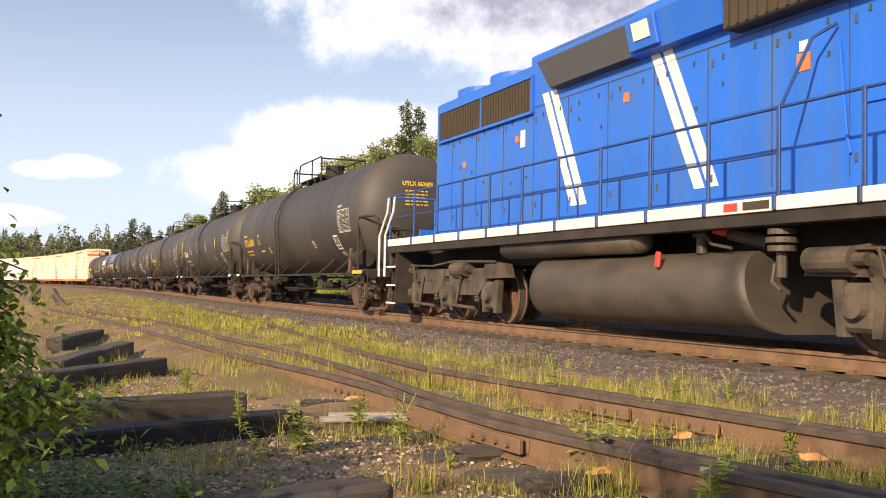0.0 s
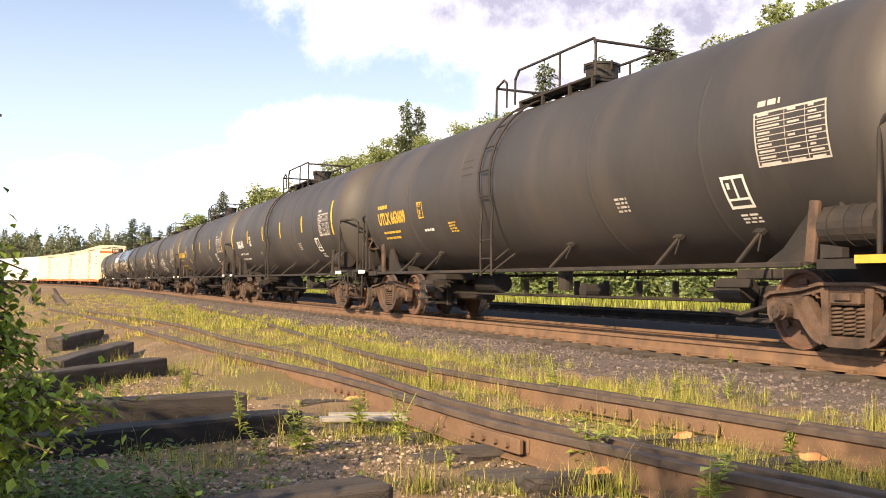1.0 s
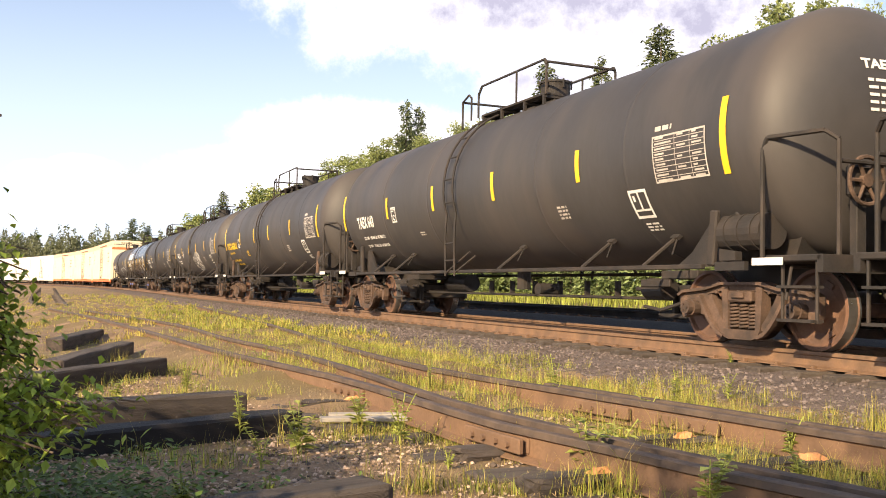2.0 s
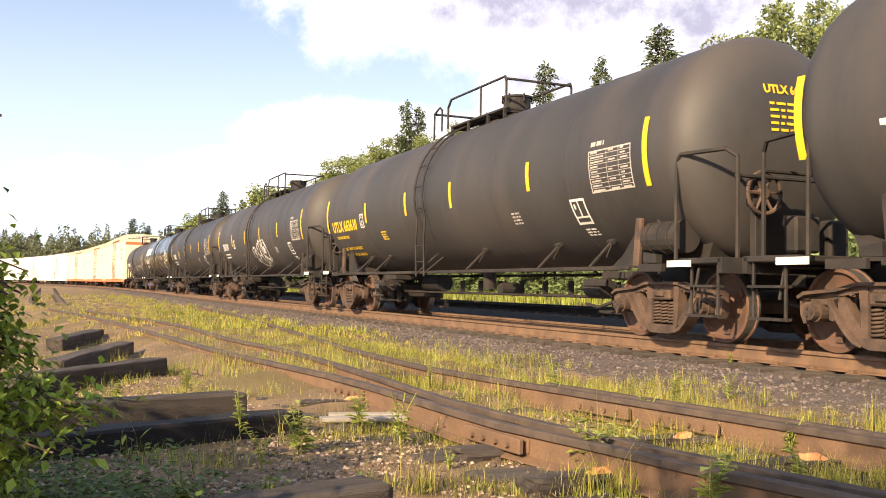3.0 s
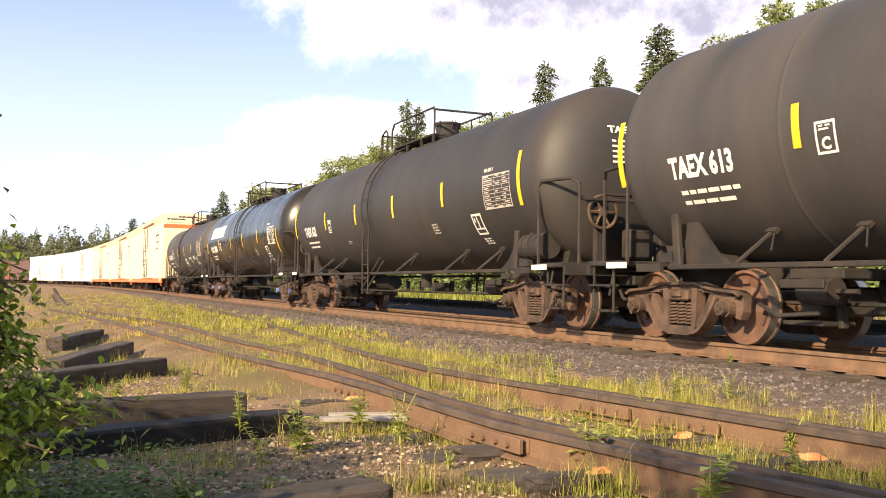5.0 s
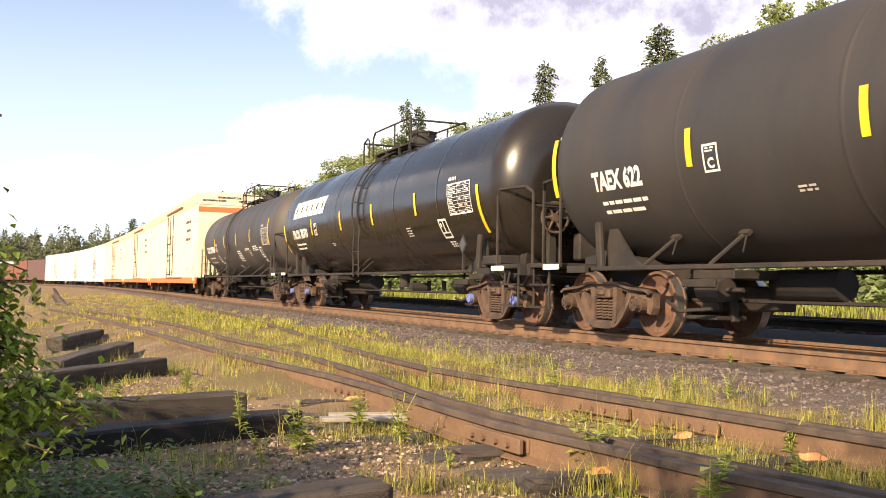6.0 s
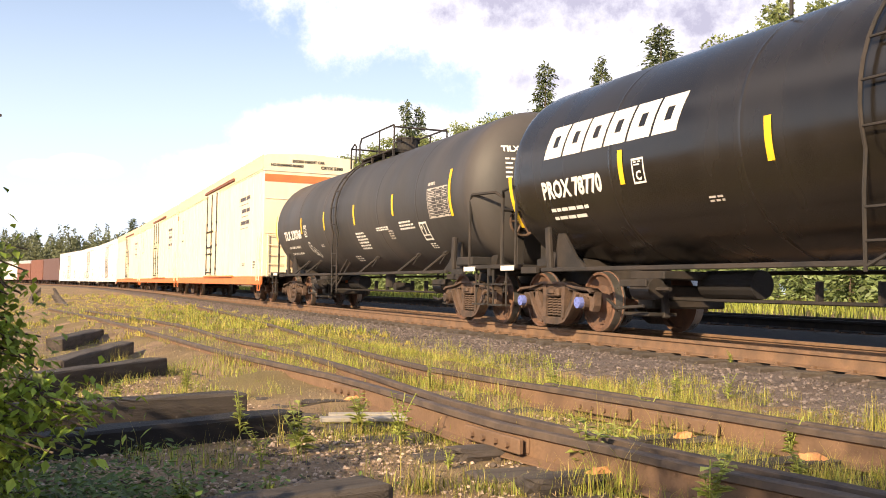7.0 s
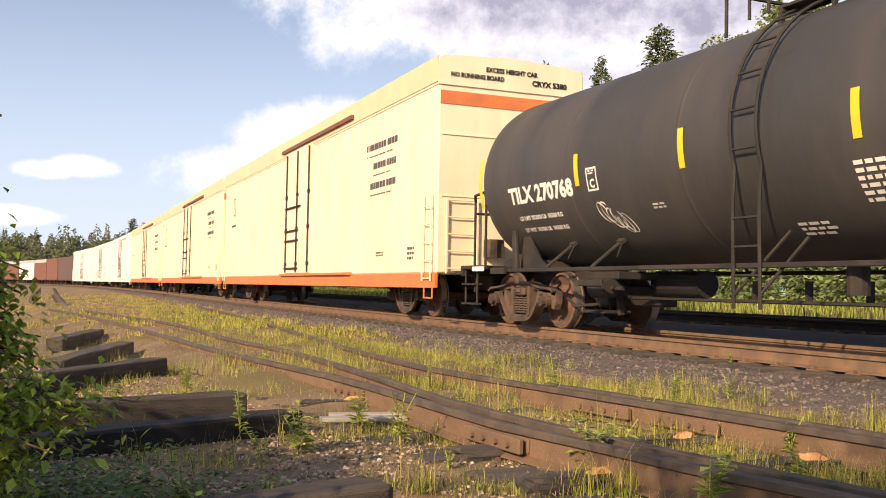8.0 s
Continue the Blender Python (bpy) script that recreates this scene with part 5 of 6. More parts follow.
    # three-axle trucks
    for e, mid in ((-1, -6.85), (1, 5.2)):
        bm = bmesh.new()
        box(bm, 4.4, 1.7, .25, mid, 0, .75)
        tr = part("truck", bm, dk, car)
        for side in (-1, 1):
            bm = bmesh.new()
            y0, y1 = side * 1.02, side * 1.17
            for c in (-.95, .95):
                prism(bm, [(mid + c - .88, .98), (mid + c + .85, .98), (mid + c + .78, .72), (mid + c + .5, .5), (mid + c - .5, .5), (mid + c - .78, .72)], y0, y1)
            prism(bm, [(mid - 2.4, 1.0), (mid + 2.4, 1.0), (mid + 2.5, .86), (mid - 2.5, .86)], y0, y1 - side * .03)
            prism(bm, [(mid + e * -1.75, 1.14), (mid + e * -2.5, 1.06), (mid + e * -2.62, .82), (mid + e * -1.6, .8)], y0, y1)
            part("side_frame", bm, M["locotruck"], tr)
            for c in (-1.9, 0, 1.9):
                bm = bmesh.new()
                x = mid + c
                box(bm, .42, .2, .5, x, side * 1.08, .5, bev=.05)
                rod(bm, (x, side * 1.1, .508), (x, side * 1.27, .508), .15, 14, .12)
                prism(bm, [(x - .35, .78), (x - .2, .78), (x - .16, .2), (x - .28, .2)], side * 1.05, side * 1.16)
                prism(bm, [(x + .35, .78), (x + .2, .78), (x + .16, .2), (x + .28, .2)], side * 1.05, side * 1.16)
                part("journal_box", bm, M["locotruck"], tr)
            for c in (-.55, .55, -1.35, 1.35):
                bm = bmesh.new()
                for q in range(5):
                    rod(bm, (mid + c, side * 1.12, .4 + q * .055), (mid + c, side * 1.12, .43 + q * .055), .07, 10)
                rod(bm, (mid + c, side * 1.12, .38), (mid + c, side * 1.12, .7), .045, 8)
                part("coil_spring", bm, M["locotruck"], tr)
            bm = bmesh.new()
            pipe(bm, [(mid - 2.3, side * 1.2, 1.1), (mid - .6, side * 1.22, 1.06), (mid + .4, side * 1.2, 1.14), (mid + 2.2, side * 1.2, 1.1)], .022)
            pipe(bm, [(mid + .5, side * 1.22, 1.1), (mid + .62, side * 1.25, .86), (mid + .85, side * 1.22, .82)], .02)
            pipe(bm, [(mid - 1.6, side * 1.22, 1.08), (mid - 1.5, side * 1.25, .8), (mid - 1.3, side * 1.22, .74)], .02)
            part("air_pipe", bm, M["locotruck"], tr)
            for c in (-1.0, .85):
                bm = bmesh.new()
                pipe(bm, [(mid + c - .5, side * 1.22, .3), (mid + c + .55, side * 1.22, .26)], .035)
                pipe(bm, [(mid + c - .3, side * 1.2, .3), (mid + c - .1, side * 1.2, .85)], .03)
                part("brake_rod", bm, M["locotruck"], tr)
            for c in (-2.2, .75):
                bm = bmesh.new()
                rod(bm, (mid + c - .3, side * 1.2, .98), (mid + c + .3, side * 1.2, .98), .14, 14)
                rod(bm, (mid + c + .3, side * 1.2, .98), (mid + c + .45, side * 1.2, .98), .07, 10)
                part("brake_cylinder", bm, M["locotruck"], tr)
            bm = bmesh.new()
            for c in (-1.05, -.9, -.75, .75, .9, 1.05):
                rod(bm, (mid + c, side * 1.165, .76), (mid + c, side * 1.175, .76), .03, 8)
            part("frame_holes", bm, M["tar"], tr)
        for c in (-1.9, 0, 1.9):
            w = new("wheelset", LOCO_WHEELSET)
            w.parent = car
            w.matrix_basis = pose(mid + c, 0, .508)
            SPIN.append((w, mid + c))
    return car


LOCO_WHEELSET = wheelset_meshes(.508)
loco = coach(locomotive(), 71.97, 6.0)

# ---------------------------------------------------------------- what sets the cars apart
def loop(cx, cy, rx, ry, a0=0, a1=360, n=22, tilt=0.0):
    out = []
    for k in range(n + 1):
        a = radians(a0 + (a1 - a0) * k / n)
        u, w = rx * math.cos(a), ry * math.sin(a)
        out.append((cx + u * math.cos(tilt) - w * math.sin(tilt), cy + u * math.sin(tilt) + w * math.cos(tilt)))
    return out


def ribbon_faces(pts, w):
    co, fs = [], []
    for k, (a, b) in enumerate(pts):
        p, q = pts[max(k - 1, 0)], pts[min(k + 1, len(pts) - 1)]
        d = Vector((q[0] - p[0], q[1] - p[1])).normalized()
        ww = w * (.7 + .4 * math.sin(k * .9))
        co += [(a - d.y * ww / 2, b + d.x * ww / 2), (a + d.y * ww / 2, b - d.x * ww / 2)]
    for k in range(len(pts) - 1):
        fs.append((2 * k, 2 * k + 1, 2 * k + 3, 2 * k + 2))
    return co, fs


# looping outline graffiti, 2.4 m wide
g = TEXTS["TAEX 613"]
shapes = [loop(.22, -.15, .22, .3, 60, 330), loop(.55, -.28, .2, .34, 20, 300), loop(.45, .02, .14, .16, 0, 300), loop(.95, -.42, .3, .26, 0, 360, tilt=.4),
          loop(1.05, .0, .2, .3, -40, 250, tilt=-.3), loop(1.3, -.3, .2, .3, 100, 400), loop(1.35, .2, .13, .2, 0, 300), loop(1.95, .0, .42, .4, 0, 360), loop(2.0, -.02, .34, .32, 20, 340),
          loop(1.7, -.42, .3, .14, 0, 330, tilt=-.5), [(0, .1), (.15, -.3), (.5, -.6), (.95, -.72), (1.3, -.62), (1.6, -.5), (2.1, -.45), (2.4, -.3)]]
decal(g, "graffiti", join_decals([ribbon_faces(q, .06) for q in shapes]), -.72, -27, "white", "white looping outline graffiti")
co, fs = text_faces("09", .36)
decal(g, "graffiti_numerals", (co, fs), 1.05, -31, "white")
t = TEXTS["TILX 270768"]
tag_ = [loop(.1 + .09 * k, -.05 * k + .05 * (k % 2), .09, .18, 30 * k, 30 * k + 290, 14, .5) for k in range(6)]
decal(t, "tag", join_decals([ribbon_faces(q, .025) for q in tag_]), -4.0, -31, "white", "small scribbled white tag")
decal(t, "warning_writing", bars_faces(.75, .5, 6, 21), .6, -22, "white", "block of white stencilled writing")
decal(t, "warning_writing", bars_faces(.8, .1, 2, 22, .35), 2.2, -20, "white")
decal(t, "warning_writing", bars_faces(.85, .22, 3, 23), 3.75, -18, "white")
decal(t, "warning_writing", bars_faces(.5, .24, 3, 24), -.5, -47, "white")

# the glossy car's slanted block lettering as plain shapes: a slab with a slot for each
p = TEXTS["PROX 78770"]


def block(u, w, h):
    def q(a, b, c, d):
        # slanted piece from fractions, cut into rows so that it bends with the tank
        rows = 4
        co, fs = [], []
        for k in range(rows + 1):
            y = b + (d - b) * k / rows
            co += [(u + a * w + .25 * h * y, y * h), (u + c * w + .25 * h * y, y * h)]
        for k in range(rows):
            fs.append((2 * k, 2 * k + 1, 2 * k + 3, 2 * k + 2))
        return co, fs
    return [q(0, 0, .38, 1), q(.66, 0, 1, 1), q(.38, .68, .66, 1), q(.38, 0, .66, .32)]


parts_ = []
for k in range(6):
    parts_ += block(k * .55, .5, .5)
decal(p, "block_lettering", join_decals(parts_), -6.4, 4.5, "white", "big white slanted block shapes")

# rust-brown scuffs and white scratches near the tops
for mark, x, deg, w, hh in (("UTLX 663609", -1.9, 18, .5, .4), ("UTLX 663610", -3.4, 28, .3, .05), ("TILX 270768", -.9, 30, .7, .05)):
    decal(TEXTS[mark], "scuff", bars_faces(w, hh, 3, 31, .8), x, deg, "grille")


def on_head(co, y, z):
    """Bends flat writing on to the leading dished head."""
    return [(7.3 + .72 * math.sqrt(max(0, 1 - ((y + u) ** 2 + (z + w) ** 2) / R_T ** 2)) + .012, y + u, Z_T + z + w) for u, w in co]


for mark, colour, *_ in CARS:
    co, fs = text_faces(mark, .15, .8)
    raw("head_mark", on_head(co, -.95 if mark[:2] == "TI" else -.45, .62), fs, M[colour], TEXTS[mark], "stencilled number on the tank's end")
    co, fs = bars_faces(.6, .42, 5, 41, .6)
    tagged(raw("head_writing", on_head(co, -.9 if mark[:2] == "TI" else -.4, .5), fs, M[colour], TEXTS[mark]), kind="stuff")

# ---------------------------------------------------------------- boxcar fittings
def flat_text(car, words, size, x, z, material, y=-1.587, width=None, end=False, name="writing", label=""):
    co, fs = text_faces(words, size, width)
    return flat(car, co, fs, x, z, material, y, end, name, label)


def flat(car, co, fs, x, z, material, y=-1.587, end=False, name="writing", label=""):
    if end:
        return raw(name, [(y, x + a, z + b) for a, b in co], fs, M[material], car, label)
    return raw(name, [(x + a, y, z + b) for a, b in co], fs, M[material], car, label)


M["ink"] = mat("dark_stencil", (0.09, 0.085, 0.1), 0.7, var=0.3, bump=0)


def dress_boxcar(car, trim, hl=11.45, top=5.0, first=False, lettered=True, ladders="cream"):
    for side in (-1, 1):
        y = side * 1.6
        # plug door with rods, keepers and overhead rail
        bm = bmesh.new()
        box(bm, 3.0, .05, 3.75, .8, side * 1.6, 2.85, bev=.012)
        door = part("plug_door", bm, M[ladders], car)
        for x in (-.5, .8, 2.1):
            bm = bmesh.new()
            rod(bm, (x, side * 1.66, 1.0), (x, side * 1.66, 4.6), .022, 6)
            for z in (1.25, 2.3, 3.3):
                box(bm, .13, .06, .1, x, side * 1.65, z)
            part("locking_rod", bm, M["under"], door)
        for z in (1.12, 1.95, 2.25, 2.95):
            bm = bmesh.new()
            rod(bm, (-.6, side * 1.66, z), (.95 if z < 2.5 else 1.2, side * 1.66, z), .03, 6)
            part("locking_bar", bm, M["under"], door)
        for z, h_ in ((4.76, .1), (.93, .06)):
            bm = bmesh.new()
            box(bm, 7.3, .1, h_, 2.5, side * 1.64, z)
            part("door_rail", bm, M["brown"] if z > 2 and trim is M["orange"] else trim, car)
        # side sheets: low ribs
        for x in list(np.arange(-hl + 1.2, -1.2, 1.22)) + list(np.arange(3.6, hl - .5, 1.22)):
            bm = bmesh.new()
            box(bm, .035, .02, 3.7, x, side * 1.585, 2.8)
            part("side_seam", bm, M[ladders], car)
        for e in (-1, 1):
            bm = bmesh.new()
            for x in (hl - .55, hl - .12):
                rod(bm, (e * x, side * 1.65, .75), (e * x, side * 1.65, 2.45), .018, 6)
            for z in (.8, 1.15, 1.5, 1.85, 2.2):
                rod(bm, (e * (hl - .55), side * 1.65, z), (e * (hl - .12), side * 1.65, z), .014, 6)
            part("side_ladder", bm, M[ladders], car)
            bm = bmesh.new()
            pipe(bm, [(e * (hl - .55), side * 1.6, .62), (e * (hl - .55), side * 1.6, .42), (e * (hl - .12), side * 1.6, .42), (e * (hl - .12), side * 1.6, .62)], .018)
            part("sill_step", bm, trim, car)
    for e in (-1, 1):
        bm = bmesh.new()
        for y in (-1.4, -.75):
            rod(bm, (e * (hl + .07), y, .9), (e * (hl + .07), y, 2.35), .02, 6)
        for z in np.arange(1.0, 2.4, .33):
            rod(bm, (e * (hl + .07), -1.4, z), (e * (hl + .07), -.75, z), .015, 6)
        part("end_ladder", bm, M[ladders], car)
        bm = bmesh.new()
        for z in (2.4, 3.6):
            box(bm, .02, 3.0, .02, e * (hl + .012), 0, z)
        part("end_rib", bm, M[ladders], car)
        bm = bmesh.new()
        box(bm, .9, 2.4, .06, e * (hl + .2), 0, .92)
        box(bm, .3, .3, .35, e * (hl + .2), -.45, 1.4)
        bmesh.ops.create_cone(bm, cap_ends=True, segments=18, radius1=.28, radius2=.28, depth=.05, matrix=pose(e * (hl + .3), .3, 1.75, 0, 90, 0))
        part("hand_brake", bm, M["under"] if e < 0 else M["truck"], car)
        if lettered:
            bm = bmesh.new()
            box(bm, .012, 3.1, .26, e * (hl + .008), 0, 4.32)
            part("end_band", bm, M["orange"], car, "orange band across the end")
    if lettered:
        for x0, n, z, w in ((7.1, 1, 3.9, 2.6), (7.6, 1, 3.45, 1.5), (7.4, 1, 3.0, 1.9)):
            co, fs = bars_faces(w, .17, 1, int(x0 * 10), .15, True)
            flat(car, co, fs, x0, z, "ink", name="slogan", label="dark slanted slogan writing")
            co, fs = bars_faces(w * .8, .03, 1, int(x0 * 7), .1, True)
            flat(car, co, fs, x0, z - .27, "ink", name="underline")
        co, fs = bars_faces(.4, .3, 3, 8)
        flat(car, co, fs, 9.9, 1.45, "ink", name="small_stencil")
        co, fs = bars_faces(.5, .12, 2, 8)
        flat(car, co, fs, 7.9, 1.4, "ink", name="small_stencil")
        # emblem far along the side
        co, fs = frame_faces(.35, .7, .05)
        flat(car, co, fs, -9.6, 3.3, "orange", name="emblem", label="faded orange emblem")
        co, fs = bars_faces(1.0, .15, 1, 12)
        flat(car, co, fs, -10.0, 2.95, "ink", name="small_stencil")
    if first:
        yy = hl + .045
        for words, size, x, z, w in (("EXCESS HEIGHT CAR", .13, -.6, 4.89, 1.15), ("NO RUNNING BOARD", .13, -1.35, 4.73, 1.15), ("CRYX 5380", .15, .42, 4.71, .8)):
            flat_text(car, words, size, x, z, "tar", yy, w, True, "end_writing", "black writing on the car's end")


for k in range(3):
    dress_boxcar(TEXTS["cream%d" % k], M["orange"], first=k == 0)
for k in range(3, 6):
    c = TEXTS["white%d" % k]
    dress_boxcar(c, M["whitecar"], lettered=False, ladders="whitecar")
    rnd = random.Random(k)
    for j in range(7):
        u = rnd.uniform(-9, 9)
        pts = loop(u, rnd.uniform(1.2, 2.0), rnd.uniform(.3, .8), rnd.uniform(.25, .6), rnd.uniform(0, 200), rnd.uniform(320, 520), 16)
        co, fs = ribbon_faces(pts, .14)
        flat(c, co, fs, 0, 0, rnd.choice(["ink", "brown", "orange"]), name="graffiti", label="scrawled graffiti low on the side")

# ---------------------------------------------------------------- loose ties and timber
def loose_tie(a, b, top, thick=.19, w=.23, material="tie", label="", lean=0.0):
    """A tie whose near top edge runs from a to b."""
    a, b = Vector((*a, 0)), Vector((*b, 0))
    d = (b - a)
    L_ = max(d.length, 2.5)
    u = d.normalized()
    n = Vector((-u.y, u.x, 0))
    if n.dot(a + b) < 0:
        n = -n
    c = b - u * L_ / 2 + n * w / 2
    me = tie_mesh(L_, w, thick, int(abs(c.x * 10)), .015)
    me.materials.append(M[material])
    ob = new("railway_tie", me)
    ob.matrix_basis = pose(c.x, c.y, top - thick / 2, lean, 0, math.degrees(math.atan2(u.y, u.x)))
    return tagged(ob, label or "weathered grey-brown wooden railway tie lying on gravel", "railway tie", "loose ties")


loose_tie((-2.5, 5.87), (-1.37, 6.8), -.15, .2, .24)
loose_tie((-2.1, 5.25), (-.93, 6.45), -.23, .2, .24, "tar", "black creosoted railway tie sunk in gravel")
loose_tie((-.8, 3.38), (-.18, 3.86), -.175, .2, .22, label="grey wooden railway tie with a sawn end")
loose_tie((-5.3, 13.3), (-5.8, 16.3), -.19)
loose_tie((-3.88, 9.75), (-4.2, 13.0), -.19)
loose_tie((-3.3, 8.9), (-2.97, 10.35), -.19)
for k, (x, y, a) in enumerate(((-.54, 6.75, 12), (-.5, 6.95, 9))):
    bm = bmesh.new()
    box(bm, .62, .11, .03, bev=.005)
    ob = part("plank", bm, M["plank"], m=pose(x, y, -.315 + .0 * k, 0, 0, a))
    tagged(ob, "short grey weathered plank on the gravel", "plank", "planks")


def broken_tie(x, y, ang, L_=.62):
    """A rotten tie end with a split face on top, its orange holding sun glints."""
    ob = thing("tie_stub", pose(x, y, -.35, 0, 0, ang), "rotten tie end with sun-glinting split wood", "tie stub", "rotten ties")
    bm = bmesh.new()
    box(bm, L_, .22, .1, 0, 0, 0, bev=.02)
    bmesh.ops.subdivide_edges(bm, edges=bm.edges[:], cuts=2)
    rnd = random.Random(int(x * 100))
    for q in bm.verts:
        q.co += Vector((rnd.uniform(-.03, .03), rnd.uniform(-.015, .015), rnd.uniform(-.01, .012)))
    part("stub", bm, M["tie"], ob)
    bm = bmesh.new()
    bmesh.ops.create_cone(bm, cap_ends=True, segments=9, radius1=.065, radius2=.03, depth=.035, matrix=Matrix.Translation((L_ * .22, -.02, .06)) @ Matrix.Diagonal((1.5, .8, 1, 1)))
    for q in bm.verts:
        q.co += Vector((rnd.uniform(-.03, .03), rnd.uniform(-.02, .02), rnd.uniform(-.01, .01)))
    part("split_wood", bm, M["wood"], ob, "split wood with sun glints in its orange")


for x, y, a in ((.36, 5.62, 25), (.7, 4.8, 28), (1.42, 6.03, 25), (-.82, 7.7, 20), (1.95, 5.3, 25)):
    broken_tie(x, y, a)


# ---------------------------------------------------------------- stones, grass and weeds
def ground_z(x, y):
    s, o = offsets(np.asarray(x, float), np.asarray(y, float))
    return lift(s, o), s, o


def stones():
    rg = np.random.RandomState(3)
    # a few rough shapes, scattered
    base = []
    for k in range(6):
        bm = bmesh.new()
        bmesh.ops.create_icosphere(bm, subdivisions=1, radius=1)
        for q in bm.verts:
            q.co *= rg.uniform(.65, 1.15)
        base.append((np.array([q.co[:] for q in bm.verts]), np.array([[w.index for w in f.verts] for f in bm.faces])))
        bm.free()
    V, F, n = [], [], 0

    def put(x, y, z, size):
        nonlocal n
        v, f = base[rg.randint(6)]
        a = rg.uniform(0, 6.28)
        c, s_ = math.cos(a), math.sin(a)
        w = v * size * np.array([rg.uniform(.8, 1.4), rg.uniform(.7, 1.1), rg.uniform(.5, .9)])
        w = np.stack([w[:, 0] * c - w[:, 1] * s_ + x, w[:, 0] * s_ + w[:, 1] * c + y, w[:, 2] + z], 1)
        V.append(w)
        F.append(f + n)
        n += len(v)
    ss = 18.5 - 46 * rg.rand(11500) ** 1.9
    oo = rg.uniform(-3.4, -.95, 11500)
    cx, cy, ca = course(ss)
    x, y = cx - np.sin(ca) * oo, cy + np.cos(ca) * oo
    z, _, o = ground_z(x, y)
    for a, b, c in zip(x, y, z):
        put(a, b, c + .003, rg.uniform(.011, .03))
    ob = raw("ballast_stones", np.concatenate(V).tolist(), np.concatenate(F).tolist(), M["stone"])
    tagged(ob, "crushed grey-brown ballast stones", "stones", kind="stuff")
    # gravel on the bare foreground, thickest in patches
    V, F, n = [], [], 0
    ab = np.stack([rg.rand(26000), rg.rand(26000)], 1)
    dd = 3.3 + 7.5 * ab[:, 0] ** 1.5
    xx = (ab[:, 1] - .5) * 1.1 * dd
    pp = np.array([noise.fractal(Vector((a * .9, b * .9, 5)), .8, 2.0, 3) for a, b in zip(xx, dd)])
    for a, d, q in zip(xx, dd, pp):
        if a > .6 + (9 - d) * .35 or rg.rand() > .7 + q * 1.1:
            continue
        z = -.37 + .035 * noise.fractal(Vector((a * .7, d * .7, 0)), 0.9, 2.0, 4)
        put(a, d, z + rg.uniform(-.002, .005), rg.uniform(.006, .016) * (1.8 if rg.rand() < .09 else 1))
    ob = raw("pebbles", np.concatenate(V).tolist(), np.concatenate(F).tolist(), M["pebble"])
    tagged(ob, "pale pebbles strewn over the gravel", "stones", kind="stuff")


stones()


def blades(name, pts, hmin, hmax, width, material, label, bend=.5, seed=1):
    """Many bent grass blades; pts: rows of x, y, z, height factor."""
    rg = np.random.RandomState(seed)
    n = len(pts)
    h = rg.uniform(hmin, hmax, n) * pts[:, 3]
    a = rg.uniform(0, 2 * np.pi, n)
    lean = rg.uniform(.05, bend, n) * h
    w = width * rg.uniform(.6, 1.3, n) * (0.6 + 0.4 * pts[:, 3])
    dx, dy = np.cos(a), np.sin(a)
    px, py = -dy * w / 2, dx * w / 2
    P = pts[:, :3]
    up = np.array([0, 0, 1.0])
    base1 = P + np.stack([px, py, 0 * w], 1)
    base2 = P - np.stack([px, py, 0 * w], 1)
    mid = P + np.stack([dx * lean * .35, dy * lean * .35, h * .6], 1)
    m1, m2 = mid + .7 * np.stack([px, py, 0 * w], 1), mid - .7 * np.stack([px, py, 0 * w], 1)
    tip = P + np.stack([dx * lean, dy * lean, h], 1)
    V = np.stack([base1, base2, m1, m2, tip], 1).reshape(-1, 3)
    i = np.arange(n)[:, None] * 5
    F = np.concatenate([i + np.array([[0, 1, 3]]), i + np.array([[0, 3, 2]]), i + np.array([[2, 3, 4]])])
    ob = raw(name, V.tolist(), F.tolist(), M[material])
    return tagged(ob, label, "grass", kind="stuff")


def patch(x, y, sc=.5, off=0.0):
    return np.array([noise.fractal(Vector((a * sc + off, b * sc, off)), .8, 2.0, 3) for a, b in zip(x, y)])


def tufts(x, y, z, size, rg, per=13, spread=.05):
    """Places of blades gathered in tufts."""
    n = len(x)
    k = rg.poisson(per, n) + 3
    i = np.repeat(np.arange(n), k)
    m = len(i)
    r = spread * np.sqrt(rg.rand(m)) * (.6 + .8 * size[i])
    a = rg.rand(m) * 6.283
    return np.stack([x[i] + np.cos(a) * r, y[i] + np.sin(a) * r, z[i] - .01, size[i] * rg.uniform(.5, 1.15, m)], 1)


